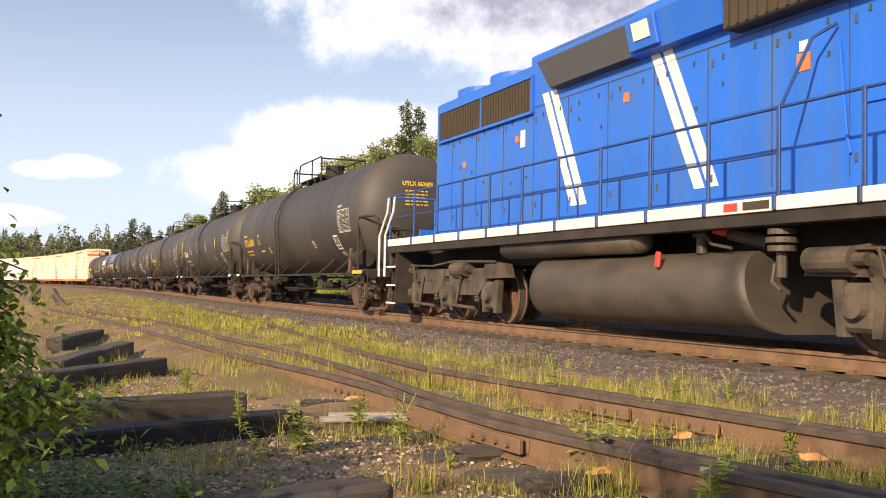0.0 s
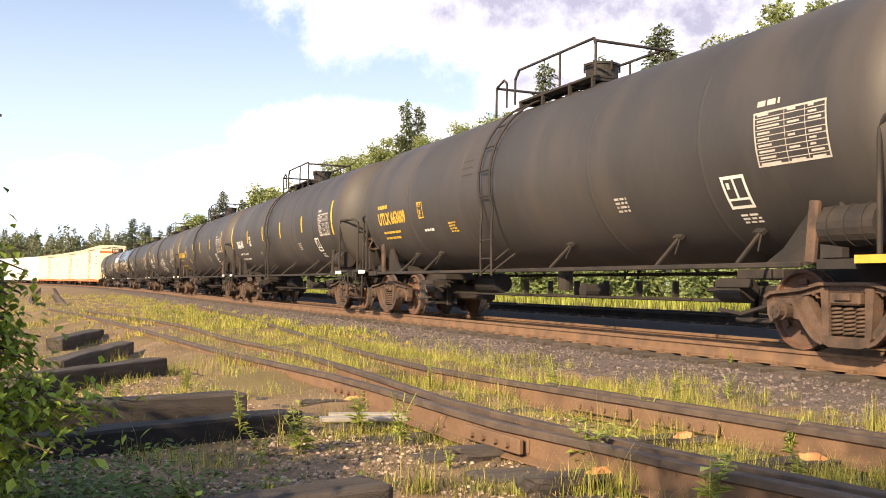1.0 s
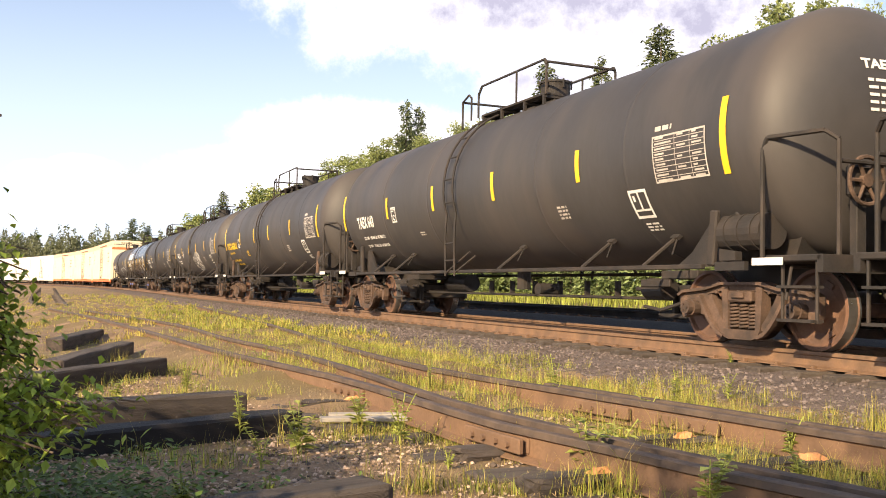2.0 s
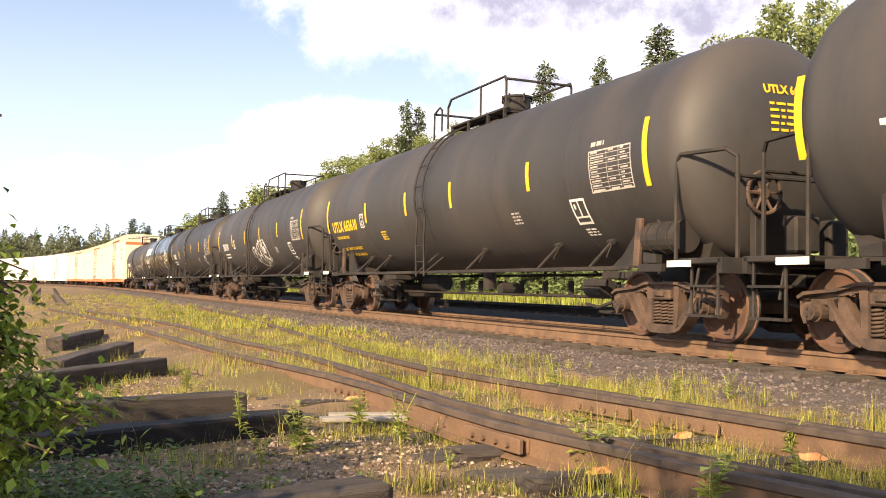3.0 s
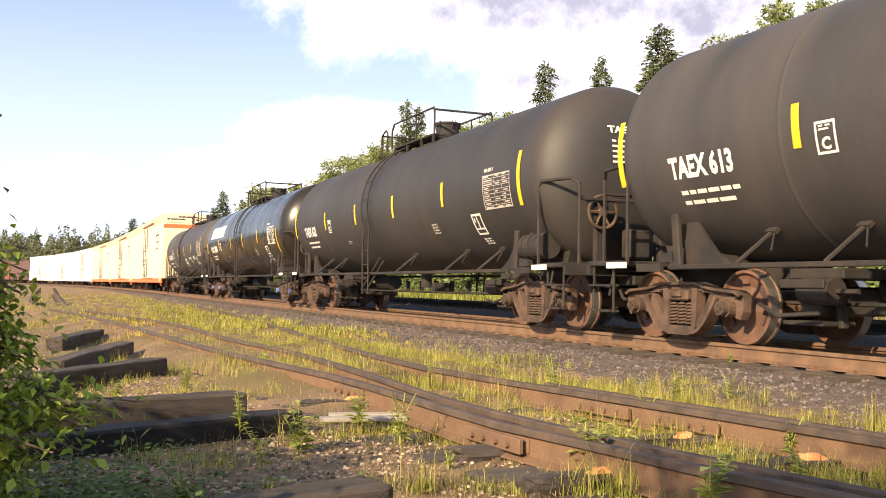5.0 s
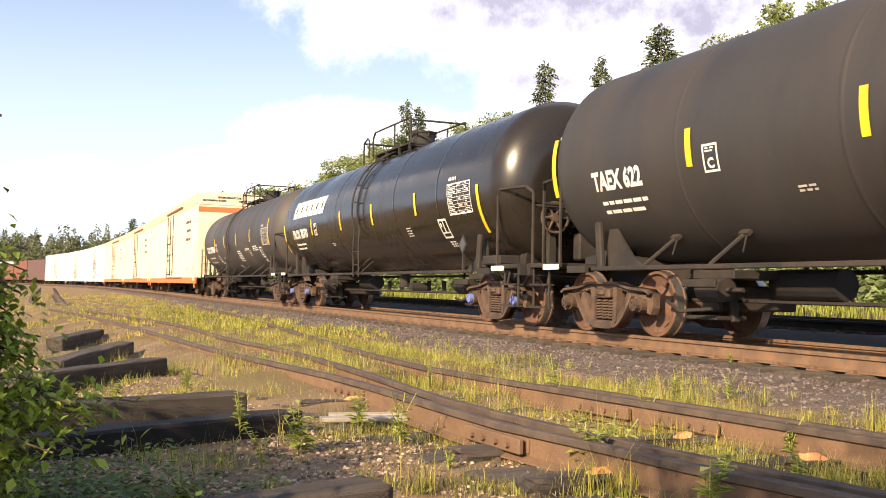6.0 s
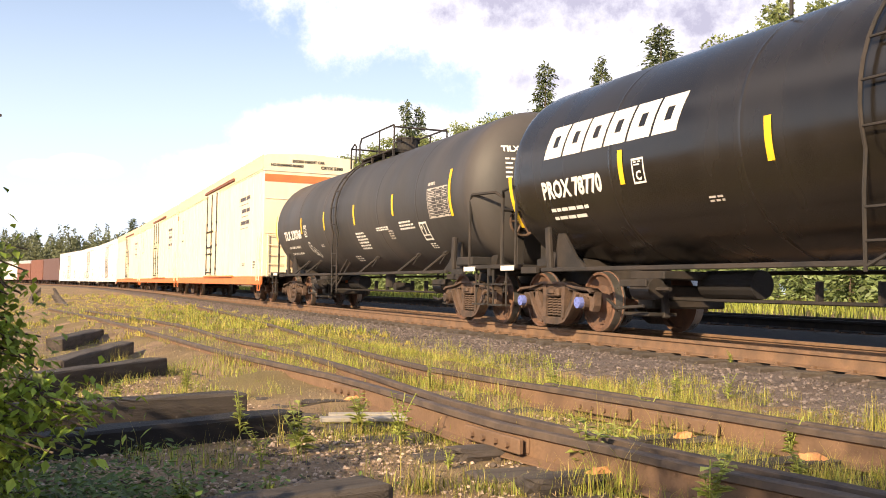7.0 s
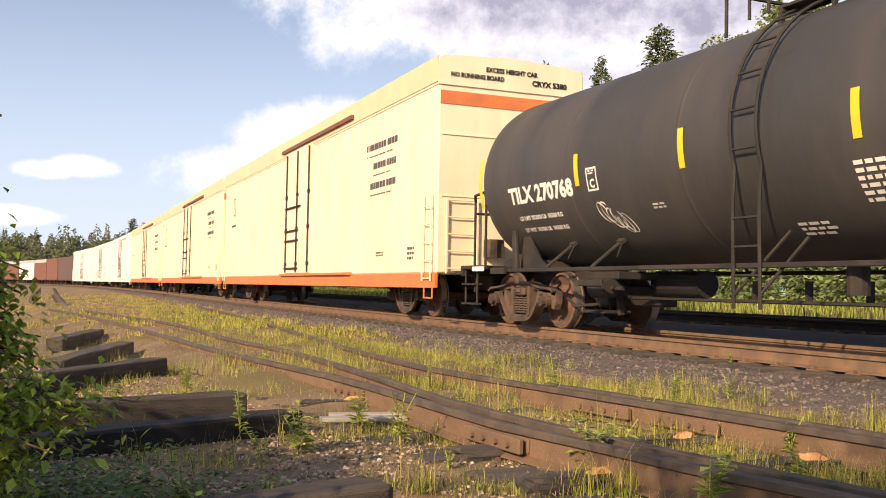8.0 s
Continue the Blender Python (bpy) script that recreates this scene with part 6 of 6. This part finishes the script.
def grass():
    rg = np.random.RandomState(8)

    def scatter(n, d0, d1, power):
        d = d0 + (d1 - d0) * rg.rand(n) ** power
        x = (rg.rand(n) - .52) * 1.02 * d
        z, s, o = ground_z(x, d)
        return x, d, z, s, o
    # yellow-green strip between the siding and the main line
    x, y, z, s, o = scatter(34000, 4.6, 62, 1.2)
    p = patch(x, y, .6)
    strip_ = np.clip(1.2 - np.abs(o + 4.3) / 2.0, 0, 1)
    keep = (rg.rand(len(x)) < np.clip(strip_ * 1.4 + p * 1.4 - .05, 0, 1) * np.interp(y, [5, 14, 30], [1, .8, .3])) & (o < -2.4) & ((o > -7.2) | (y > 9) | (rg.rand(len(x)) < .15))
    k = np.where(keep)[0]
    size = np.clip(.75 + .9 * patch(x[k], y[k], 1.7, 7), .3, 1.7)
    pts = tufts(x[k], y[k], z[k], size, rg)
    far = pts[:, 1] > 17
    green = rg.rand(len(pts)) < .55
    blades("trackside_grass", pts[~far & green], .05, .19, .004, "grass", "yellow-green grass tufts beside the rails", .9, 2)
    blades("dry_grass", pts[~far & ~green], .06, .24, .003, "drygrass", "dry yellow grass stalks beside the rails", .7, 3)
    blades("distant_trackside_grass", pts[far & green], .06, .2, .014, "grass", "yellow-green grass farther along the line", .8, 12)
    blades("distant_dry_grass", pts[far & ~green], .06, .2, .012, "drygrass", "dry yellow grass farther along the line", .8, 13)
    # low turf that fills the strip, and dead stalks lying on the gravel
    x, y, z, s, o = scatter(60000, 4.6, 30, 1.25)
    p = patch(x, y, .6)
    cover = np.clip(1.25 - np.abs(o + 4.35) / 1.8, 0, 1) * 1.5 + p * 1.6 - .25
    keep = (rg.rand(len(x)) < np.clip(cover, 0, 1)) & (o < -2.6) & (o > -9)
    k = np.where(keep)[0]
    pts = np.stack([x[k], y[k], z[k] - .01, np.clip(.8 + .6 * p[k], .4, 1.4) * np.interp(y[k], [5, 30], [.8, 1.3])], 1)
    blades("low_turf", pts, .03, .11, .008, "grass", "soft low turf between the rails and the ballast", 1.4, 21)
    x, y, z, s, o = scatter(16000, 3.3, 14, 1.5)
    k = np.where((o < -3.2))[0]
    pts = np.stack([x[k], y[k], z[k] + .008, np.ones(len(k))], 1)
    blades("grass_litter", pts, .008, .03, .006, "duff", "dead grass stalks and chips strewn on the gravel", 3.5, 22)
    # patchy tufts on the rest of the near side
    x, y, z, s, o = scatter(24000, 3.3, 60, 1.35)
    p = patch(x, y, .75, 3)
    keep = (p > -.05) & (o < -2.6) & (rg.rand(len(x)) < (.16 + p * 1.4) * np.clip((y - 2.6) / 4, .25, 1))
    keep |= (o < -6.8) & (y > 11) & (rg.rand(len(x)) < .25)
    k = np.where(keep)[0]
    size = np.clip(.6 + .8 * p[k], .3, 1.3) * np.where((y[k] < 7.2) & (x[k] < -.2), .55, 1)
    pts = tufts(x[k], y[k], z[k], size, rg, 10, .045)
    far = pts[:, 1] > 15
    green = rg.rand(len(pts)) < .6
    blades("short_grass", pts[~far & green], .03, .14, .004, "grass", "short patchy green grass on gravel", 1.0, 5)
    blades("dry_short_grass", pts[~far & ~green], .03, .15, .0035, "drygrass", "short dry grass on gravel", 1.0, 6)
    blades("distant_short_grass", pts[far], .04, .13, .014, "drygrass", "short dry grass farther off", .9, 15)
    # verge beyond the tracks
    n = 24000
    ss, oo = rg.uniform(-75, 22, n), 6.6 + 11 * rg.rand(n) ** 1.3
    cx, cy, ca = course(ss)
    x, y = cx - np.sin(ca) * oo, cy + np.cos(ca) * oo
    z, _, _ = ground_z(x, y)
    blades("verge_grass", np.stack([x, y, z - .01, np.ones(n)], 1), .12, .42, .03, "grass", "bright green grass beyond the tracks", .5, 9)


grass()


def weed(x, y, h, seed, broad=False, z=-.37):
    rg = random.Random(seed)
    ob = thing("weed", pose(x, y, z), "leafy green weed growing in the gravel", "weed", "weeds")
    bm = bmesh.new()
    v, f = [], []
    for k in range(rg.randint(3, 6)):
        a, tilt = rg.uniform(0, 6.28), rg.uniform(.05, .45)
        L_ = h * rg.uniform(.55, 1)
        pts = [Vector((math.cos(a) * tilt * L_ * t * t, math.sin(a) * tilt * L_ * t * t, L_ * t)) for t in (0, .35, .7, 1)]
        pipe(bm, pts, .0035, 5)
        m = int(9 + 8 * rg.random())
        for j in range(m):
            t = .2 + .8 * j / m
            p = Vector((math.cos(a) * tilt * L_ * t * t, math.sin(a) * tilt * L_ * t * t, L_ * t))
            b = j * 2.4 + rg.uniform(-.4, .4)
            ll = h * rg.uniform(.14, .26) * (1.15 - .6 * t) * (1.5 if broad else 1)
            ww = ll * (.34 if broad else .2)
            d = Vector((math.cos(b), math.sin(b), rg.uniform(.1, .7))).normalized()
            side = d.cross(Vector((0, 0, 1))).normalized() * ww
            n = len(v)
            v += [p, p + d * ll * .5 + side, p + d * ll - Vector((0, 0, ll * .25)), p + d * ll * .5 - side]
            f.append((n, n + 1, n + 2, n + 3))
    tagged(part("stem", bm, M["weed"], ob), kind="stuff")
    tagged(raw("leaves", v, f, M["weed"], ob), kind="stuff")
    return ob


WEEDS = [(-.83, 5.6, .34, 1), (-.55, 6.5, .32, 1), (-1.28, 6.1, .36, 0), (-.25, 6.0, .36, 0), (-.95, 5.1, .28, 0), (.78, 5.05, .34, 1), (1.0, 5.35, .3, 1), (.4, 6.2, .3, 0),
         (1.15, 4.05, .34, 1), (1.35, 4.4, .3, 0), (-1.1, 4.1, .2, 1), (-1.35, 3.9, .16, 1), (-.75, 4.25, .16, 0), (1.85, 4.9, .25, 1), (.15, 7.2, .3, 0), (1.5, 6.9, .28, 1), (2.1, 5.7, .3, 0),
         (-.1, 8.9, .35, 0), (-1.9, 10.2, .4, 0), (-2.3, 8.6, .3, 0), (-2.6, 7.6, .25, 1), (-3.6, 8.2, .3, 0), (2.0, 8.0, .35, 0), (2.6, 8.6, .35, 0), (1.1, 9.2, .38, 0), (3.45, 11.3, .22, 0),
         (-1.55, 3.6, .2, 0), (-1.2, 3.4, .14, 0), (.05, 5.2, .14, 0), (.9, 7.8, .26, 1)]
for k, (x, y, h_, b) in enumerate(WEEDS):
    weed(x, y, h_, 100 + k, bool(b), -.37 if x < 3 else -.25)


# ---------------------------------------------------------------- bush beside the camera
def leaf_cloud(centres, size, seed, droop=.5, aspect=.55):
    """Pointed folded leaves at the given places."""
    rg = np.random.RandomState(seed)
    v, f = [], []
    for c in centres:
        a = rg.uniform(0, 6.28)
        d = Vector((math.cos(a), math.sin(a), -droop + rg.uniform(-.5, .6))).normalized()
        up = Vector((rg.uniform(-.5, .5), rg.uniform(-.5, .5), 1)).normalized()
        side = d.cross(up).normalized()
        L_ = size * rg.uniform(.6, 1.25)
        w = side * L_ * aspect * .5
        c = Vector(c)
        n = len(v)
        fold = side.cross(d).normalized() * L_ * .07
        v += [c, c + d * L_ * .4 + w + fold, c + d * L_, c + d * L_ * .4 - w + fold, c + d * L_ * .45]
        f += [(n, n + 1, n + 4), (n + 1, n + 2, n + 4), (n + 2, n + 3, n + 4), (n + 3, n, n + 4)]
    return v, f


def bush():
    ob = thing("bush", pose(-1.78, 3.3, -.38), "leafy green shrub with drooping branches and sunlit leaves", "bush")
    rg = random.Random(12)
    bm = bmesh.new()
    leaves = []

    def bough(p0, p1, p2, n, thick=.0035, spread=.055):
        pts = [p0 * (1 - t) ** 2 + p1 * 2 * t * (1 - t) + p2 * t * t for t in [j / 6 for j in range(7)]]
        for q, w in zip(pts[:-1], pts[1:]):
            rod(bm, q, w, thick, 5)
        for j in range(n):
            t = rg.uniform(.3, 1.0)
            q = p0 * (1 - t) ** 2 + p1 * 2 * t * (1 - t) + p2 * t * t
            leaves.append(q + Vector((rg.gauss(0, spread), rg.gauss(0, spread), rg.gauss(0, spread))))
    for k in range(165):
        top = rg.uniform(.1, 1.25)
        # fullest at knee height, narrower above
        reach = rg.uniform(.12, .24 + .46 * math.exp(-((top - .58) / .17) ** 2))
        p0 = Vector((rg.uniform(-.4, -.05), rg.uniform(-.25, .35), 0))
        y = rg.uniform(-.4, .4)
        bough(p0, Vector((p0.x + reach * .5, y * .5, top * 1.12)), Vector((reach - .04, y, top * rg.uniform(.75, .95))), 56)
    # the fuller flank towards the left and behind
    for k in range(70):
        top = rg.uniform(.5, 1.75)
        p0 = Vector((rg.uniform(-.9, -.35), rg.uniform(-1.1, .3), 0))
        d = Vector((rg.uniform(-.4, .3), rg.uniform(-.5, .35), 0))
        bough(p0, p0 + d * .5 + Vector((0, 0, top * 1.1)), p0 + d + Vector((0, 0, top)), 40, .005, .07)
    # one tall shoot with a few small leaves
    bough(Vector((-.3, .1, 0)), Vector((-.35, .1, 1.6)), Vector((.22, .0, 1.58)), 26, .005, .025)
    bough(Vector((-.3, .1, .6)), Vector((-.3, .05, 1.4)), Vector((.22, .0, 1.36)), 22, .004, .025)
    part("branch", bm, M["bark"], ob)
    v, f = leaf_cloud(leaves, .05, 5, .8)
    tagged(raw("leaves", v, f, M["bush"], ob), kind="stuff")
    # ground leaves whose colour is deepened to give the shade down here
    low = thing("low_bush", pose(-1.55, 3.85, -.38), "low green leafy growth, coloured darker for the shrub's shade", "bush")
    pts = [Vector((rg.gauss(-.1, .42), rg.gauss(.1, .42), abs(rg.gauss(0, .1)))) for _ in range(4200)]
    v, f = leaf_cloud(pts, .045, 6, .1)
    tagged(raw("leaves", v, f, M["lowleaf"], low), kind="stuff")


bush()


def shade_tree():
    """The tree behind the camera, whose dappled shade lies over the nearest rails."""
    ob = thing("shade_tree", pose(-1.95, -1.75, -.38), "slim leafy tree beside the track, casting dappled shade", "tree")
    rg = random.Random(4)
    bm = bmesh.new()
    rod(bm, (0, 0, 0), (0, 0, 2.6), .06, 8, .04)
    leaves = []
    for k in range(64):
        c = Vector((rg.gauss(.05, .42), rg.gauss(-.1, .42), rg.uniform(2.7, 4.0)))
        rod(bm, (0, 0, rg.uniform(1.8, 2.6)), c, .015, 5, .004)
        for j in range(85):
            leaves.append(c + Vector((rg.gauss(0, .2), rg.gauss(0, .2), rg.gauss(0, .16))))
    part("trunk", bm, M["bark"], ob)
    v, f = leaf_cloud(leaves, .085, 8, .3)
    tagged(raw("crown", v, f, M["bush"], ob), kind="stuff")


shade_tree()


def side_shrub(x, y, seed, tall, dense, wide):
    """Unseen shrub left of the camera, added to shade ground before the black tie."""
    ob = thing("side_shrub", pose(x, y, -.38), "unseen tall dense leafy shrub, added for its shade", "bush")
    rg = random.Random(seed)
    bm = bmesh.new()
    leaves = []
    for k in range(dense):
        c = Vector((rg.gauss(0, wide), rg.gauss(0, wide * .8), rg.uniform(.3, tall)))
        rod(bm, (rg.uniform(-.2, .2), rg.uniform(-.2, .2), 0), c, .012, 5, .004)
        for j in range(42):
            leaves.append(c + Vector((rg.gauss(0, .18), rg.gauss(0, .18), rg.gauss(0, .16))))
    part("stems", bm, M["bark"], ob)
    v, f = leaf_cloud(leaves, .11, 18, .3, .8)
    tagged(raw("crown", v, f, M["bush"], ob), kind="stuff")


side_shrub(-3.25, 1.5, 7, 1.65, 240, .48)
side_shrub(-3.65, 2.45, 9, 1.95, 200, .38)


# ---------------------------------------------------------------- trees
def quad_cloud(pts, dirs, size, seed, aspect=.6):
    rg = np.random.RandomState(seed)
    n = len(pts)
    d = dirs + rg.normal(0, .45, (n, 3))
    d /= np.linalg.norm(d, axis=1)[:, None]
    r = rg.normal(0, 1, (n, 3))
    s = np.cross(d, r)
    s /= np.linalg.norm(s, axis=1)[:, None] + 1e-6
    L_ = size * rg.uniform(.5, 1.3, n)[:, None]
    w = s * L_ * aspect / 2
    V = np.stack([pts, pts + d * L_ * .5 + w, pts + d * L_, pts + d * L_ * .5 - w], 1).reshape(-1, 3)
    F = np.arange(n * 4).reshape(n, 4)
    return V, F


def spruce(name, H, R, seed, tiers, mat_, base=.12, per=16, leaf=.34, label="", category="spruce"):
    rg = np.random.RandomState(seed)
    ob = thing(name, pose(0, 0, -50), label, category, "trees behind the line")
    bm = bmesh.new()
    rod(bm, (0, 0, -.2), (0, 0, H * .97), H * .014 + .02, 8, .015)
    P, Dd = [], []
    for k in range(tiers):
        t = base + (1 - base) * k / tiers
        z = H * t
        rr = R * (1 - t) ** .62 * rg.uniform(.7, 1.15) + .12
        nb = max(5, int(9 - 3 * t))
        for j in range(nb):
            a = rg.uniform(0, 6.28)
            L_ = rr * rg.uniform(.55, 1.1)
            drop = .22 + .2 * rg.rand()
            tip = np.array([math.cos(a) * L_, math.sin(a) * L_, z - drop * L_ + .15 * L_])
            root = np.array([0, 0, z])
            if L_ > max(.5, R * .62):
                rod(bm, root, tip, .018 * max(.5, H / 12), 4, .006)
            m = max(3, int(per * L_ / R))
            for q in rg.rand(m) ** .7:
                P.append(root + (tip - root) * q + rg.normal(0, .06 * R ** .5, 3))
                Dd.append(np.array([math.cos(a), math.sin(a), -.35]) * .9)
    for q in range(14):
        P.append(np.array([rg.normal(0, .05), rg.normal(0, .05), H * rg.uniform(.9, 1.0)]))
        Dd.append(np.array([0, 0, 1.0]))
    part("trunk", bm, M["bark"], ob)
    V, F = quad_cloud(np.array(P), np.array(Dd), leaf, seed, .42)
    tagged(raw("crown", V.tolist(), F.tolist(), M[mat_], ob), kind="stuff")
    return ob


def broadleaf(H, R, seed, label, n_leaf=10500, leaf=.25):
    rg = np.random.RandomState(seed)
    ob = thing("broadleaf_tree", pose(0, 0, -50), label, "tree", "trees behind the line")
    bm = bmesh.new()
    rod(bm, (0, 0, -.2), (0, 0, H * .6), H * .018 + .03, 8, H * .008)
    P, Dd = [], []
    clumps = 95
    for k in range(clumps):
        t = rg.uniform(.22, .98)
        a = rg.uniform(0, 6.28)
        rr = R * math.sin(min(1, (t - .1) * 1.25) * math.pi * .86) * rg.uniform(.35, 1.05)
        c = np.array([math.cos(a) * rr, math.sin(a) * rr, H * t])
        rod(bm, (0, 0, H * max(.12, t * .55)), c, .05, 5, .012)
        sz = R * rg.uniform(.12, .27)
        m = n_leaf // clumps
        u = rg.normal(0, 1, (m, 3))
        u /= np.linalg.norm(u, axis=1)[:, None]
        q = c + u * sz * rg.rand(m)[:, None] ** .4 * np.array([1, 1, .75])
        P.append(q)
        Dd.append(u * .6 + np.array([0, 0, -.2]))
    part("trunk", bm, M["bark"], ob)
    V, F = quad_cloud(np.concatenate(P), np.concatenate(Dd), leaf, seed, .7)
    tagged(raw("crown", V.tolist(), F.tolist(), M["broad"], ob), kind="stuff")
    return ob


SPRUCES = [spruce("spruce_tree", 12, 2.1, k, 46, "spruce", .1, 120, .2, "tall dark green spruce with drooping boughs") for k in range(3)]
BROADS = [broadleaf(11, 3.0, 20 + k, "broad-leaved tree with an uneven light green crown", 21000, .15) for k in range(3)]
FAR_BROADS = [broadleaf(11, 3.0, 30 + k, "broad-leaved tree with an uneven light green crown far along the line", 7000, .28) for k in range(2)]
YOUNG = [spruce("young_spruce", 2.6, 1.25, 40 + k, 14, "spruce2", .04, 22, .32, "young green spruce in the hedge beyond the tracks") for k in range(3)]
used = set()


def plant(kinds, k, x, y, H, h0, z=None, wide=1.0):
    src = kinds[k % len(kinds)]
    if z is None:
        z = float(ground_z([x], [y])[0][0])
    m = pose(x, y, z, 0, 0, (k * 77) % 360)
    if src.name in used:
        ob = copy_thing(src, m)
    else:
        used.add(src.name)
        ob = src
        ob.matrix_basis = m
    f = (H - z) / h0
    ob.scale = (f * wide, f * wide, f)
    return ob


for k, (x, y, top, wide) in enumerate([(5.1, 48, 12.3, .95), (8.3, 50, 13.2, .75), (10.3, 45, 13.5, 1.25), (-2.9, 70, 14.6, .8), (-2.0, 71, 14.4, .8), (-30.4, 130, 13.5, 1.2), (-28, 131, 12.5, 1), (-65.8, 200, 14.2, 1.3),
                                       (-63.5, 203, 13.0, 1.2), (-55, 190, 12.2, 1.2), (-34, 140, 12.0, 1.1), (12.2, 40, 10.5, .9), (15.5, 40, 12, .9), (7.0, 52, 9.5, .9), (2.5, 58, 10.5, .8)]):
    plant(SPRUCES, k, x, y, top, 12, wide=wide)
for k, (x, y, top, wide) in enumerate([(-4.4, 72, 12.0, 1.1), (-.9, 68, 11.4, 1.0), (-6.5, 78, 11.6, 1.1), (-9.0, 85, 12.0, 1.2), (-12, 95, 11.6, 1.1), (-16.9, 110, 12.4, 1.2), (-21, 120, 12.6, 1.1), (-24.6, 130, 14.2, 1.2),
                                       (-49, 178, 11.2, 1.3), (-58.5, 192, 10.0, 1.3), (1.8, 62, 11.4, 1.0), (4.2, 60, 12.0, 1.0), (7.2, 55, 11.0, 1), (11.6, 50, 12.4, 1), (14.4, 48, 13.6, 1.0), (16.4, 43, 14.2, 1.0),
                                       (17.6, 41, 13.0, .9), (13.6, 44, 11.5, .9), (-39, 150, 11.5, 1.3), (-44, 165, 11.5, 1.3)]):
    plant(FAR_BROADS if y > 100 else BROADS, k, x, y, top, 11, wide=wide)
rg_ = random.Random(77)
k = 0
for s in np.arange(-78, 24, 1.55):
    for row in range(2):
        o = 13.5 + row * 2.2 + rg_.uniform(-.8, .8)
        p = on_line(s + rg_.uniform(-.6, .6), o)
        z = float(ground_z([p.x], [p.y])[0][0])
        plant(YOUNG, k, p.x, p.y, z + rg_.uniform(1.2, 2.6) * (1 + .25 * row), 2.6, z=z, wide=rg_.uniform(.9, 1.3))
        k += 1


def far_woods():
    """The wooded ridge in the far distance: narrow conifers and rounder crowns."""
    rg = np.random.RandomState(5)
    V, F, n = [], [], 0
    for k in range(750):
        x = rg.uniform(-240, -60)
        y = 330 + rg.uniform(-25, 60) + (x + 130) * -.12
        if x > -95:
            y += (x + 95) * 1.2
        H = rg.uniform(11, 17) * (1.25 if rg.rand() < .12 else 1)
        conifer = rg.rand() < .65
        m = 250
        t = rg.rand(m) ** .8
        R = (2.1 if conifer else 3.0)
        rr = R * ((1 - t) if conifer else np.sin(np.pi * np.clip(t * .9 + .12, 0, 1))) + .1
        a = rg.uniform(0, 6.28, m)
        P = np.stack([x + np.cos(a) * rr * rg.uniform(.4, 1, m), y + np.sin(a) * rr, .5 + t * H], 1)
        Dd = np.stack([np.cos(a) * .6, np.sin(a) * .6, -.3 + 0 * a], 1)
        v, f = quad_cloud(P, Dd, 0.8 if conifer else .9, k, .55)
        V.append(v)
        F.append(f + n)
        n += len(v)
    ob = raw("far_woods", np.concatenate(V).tolist(), np.concatenate(F).tolist(), M["farleaf"])
    tagged(ob, "distant dark mixed forest beyond the curve", "forest", kind="stuff")


far_woods()


# ---------------------------------------------------------------- what moves: the whole train, and the wheels of the cars that pass
def motions():
    times = [k * 0.25 for k in range(33)]
    for ob, s, half in TRAIN:
        walk(ob, [(t, place_s(s + SPEED * (t - 4), half)) for t in times])
    ticks = [k / FPS for k in range(241)]
    near = {ob.name: s for ob, s, half in TRAIN}
    for w, x in SPIN:
        if near[w.parent.name] > -100:
            z = w.location.z
            walk(w, [(t, pose(x, 0, z) @ Matrix.Rotation(SPEED * t / z, 4, "Y")) for t in ticks])


motions()
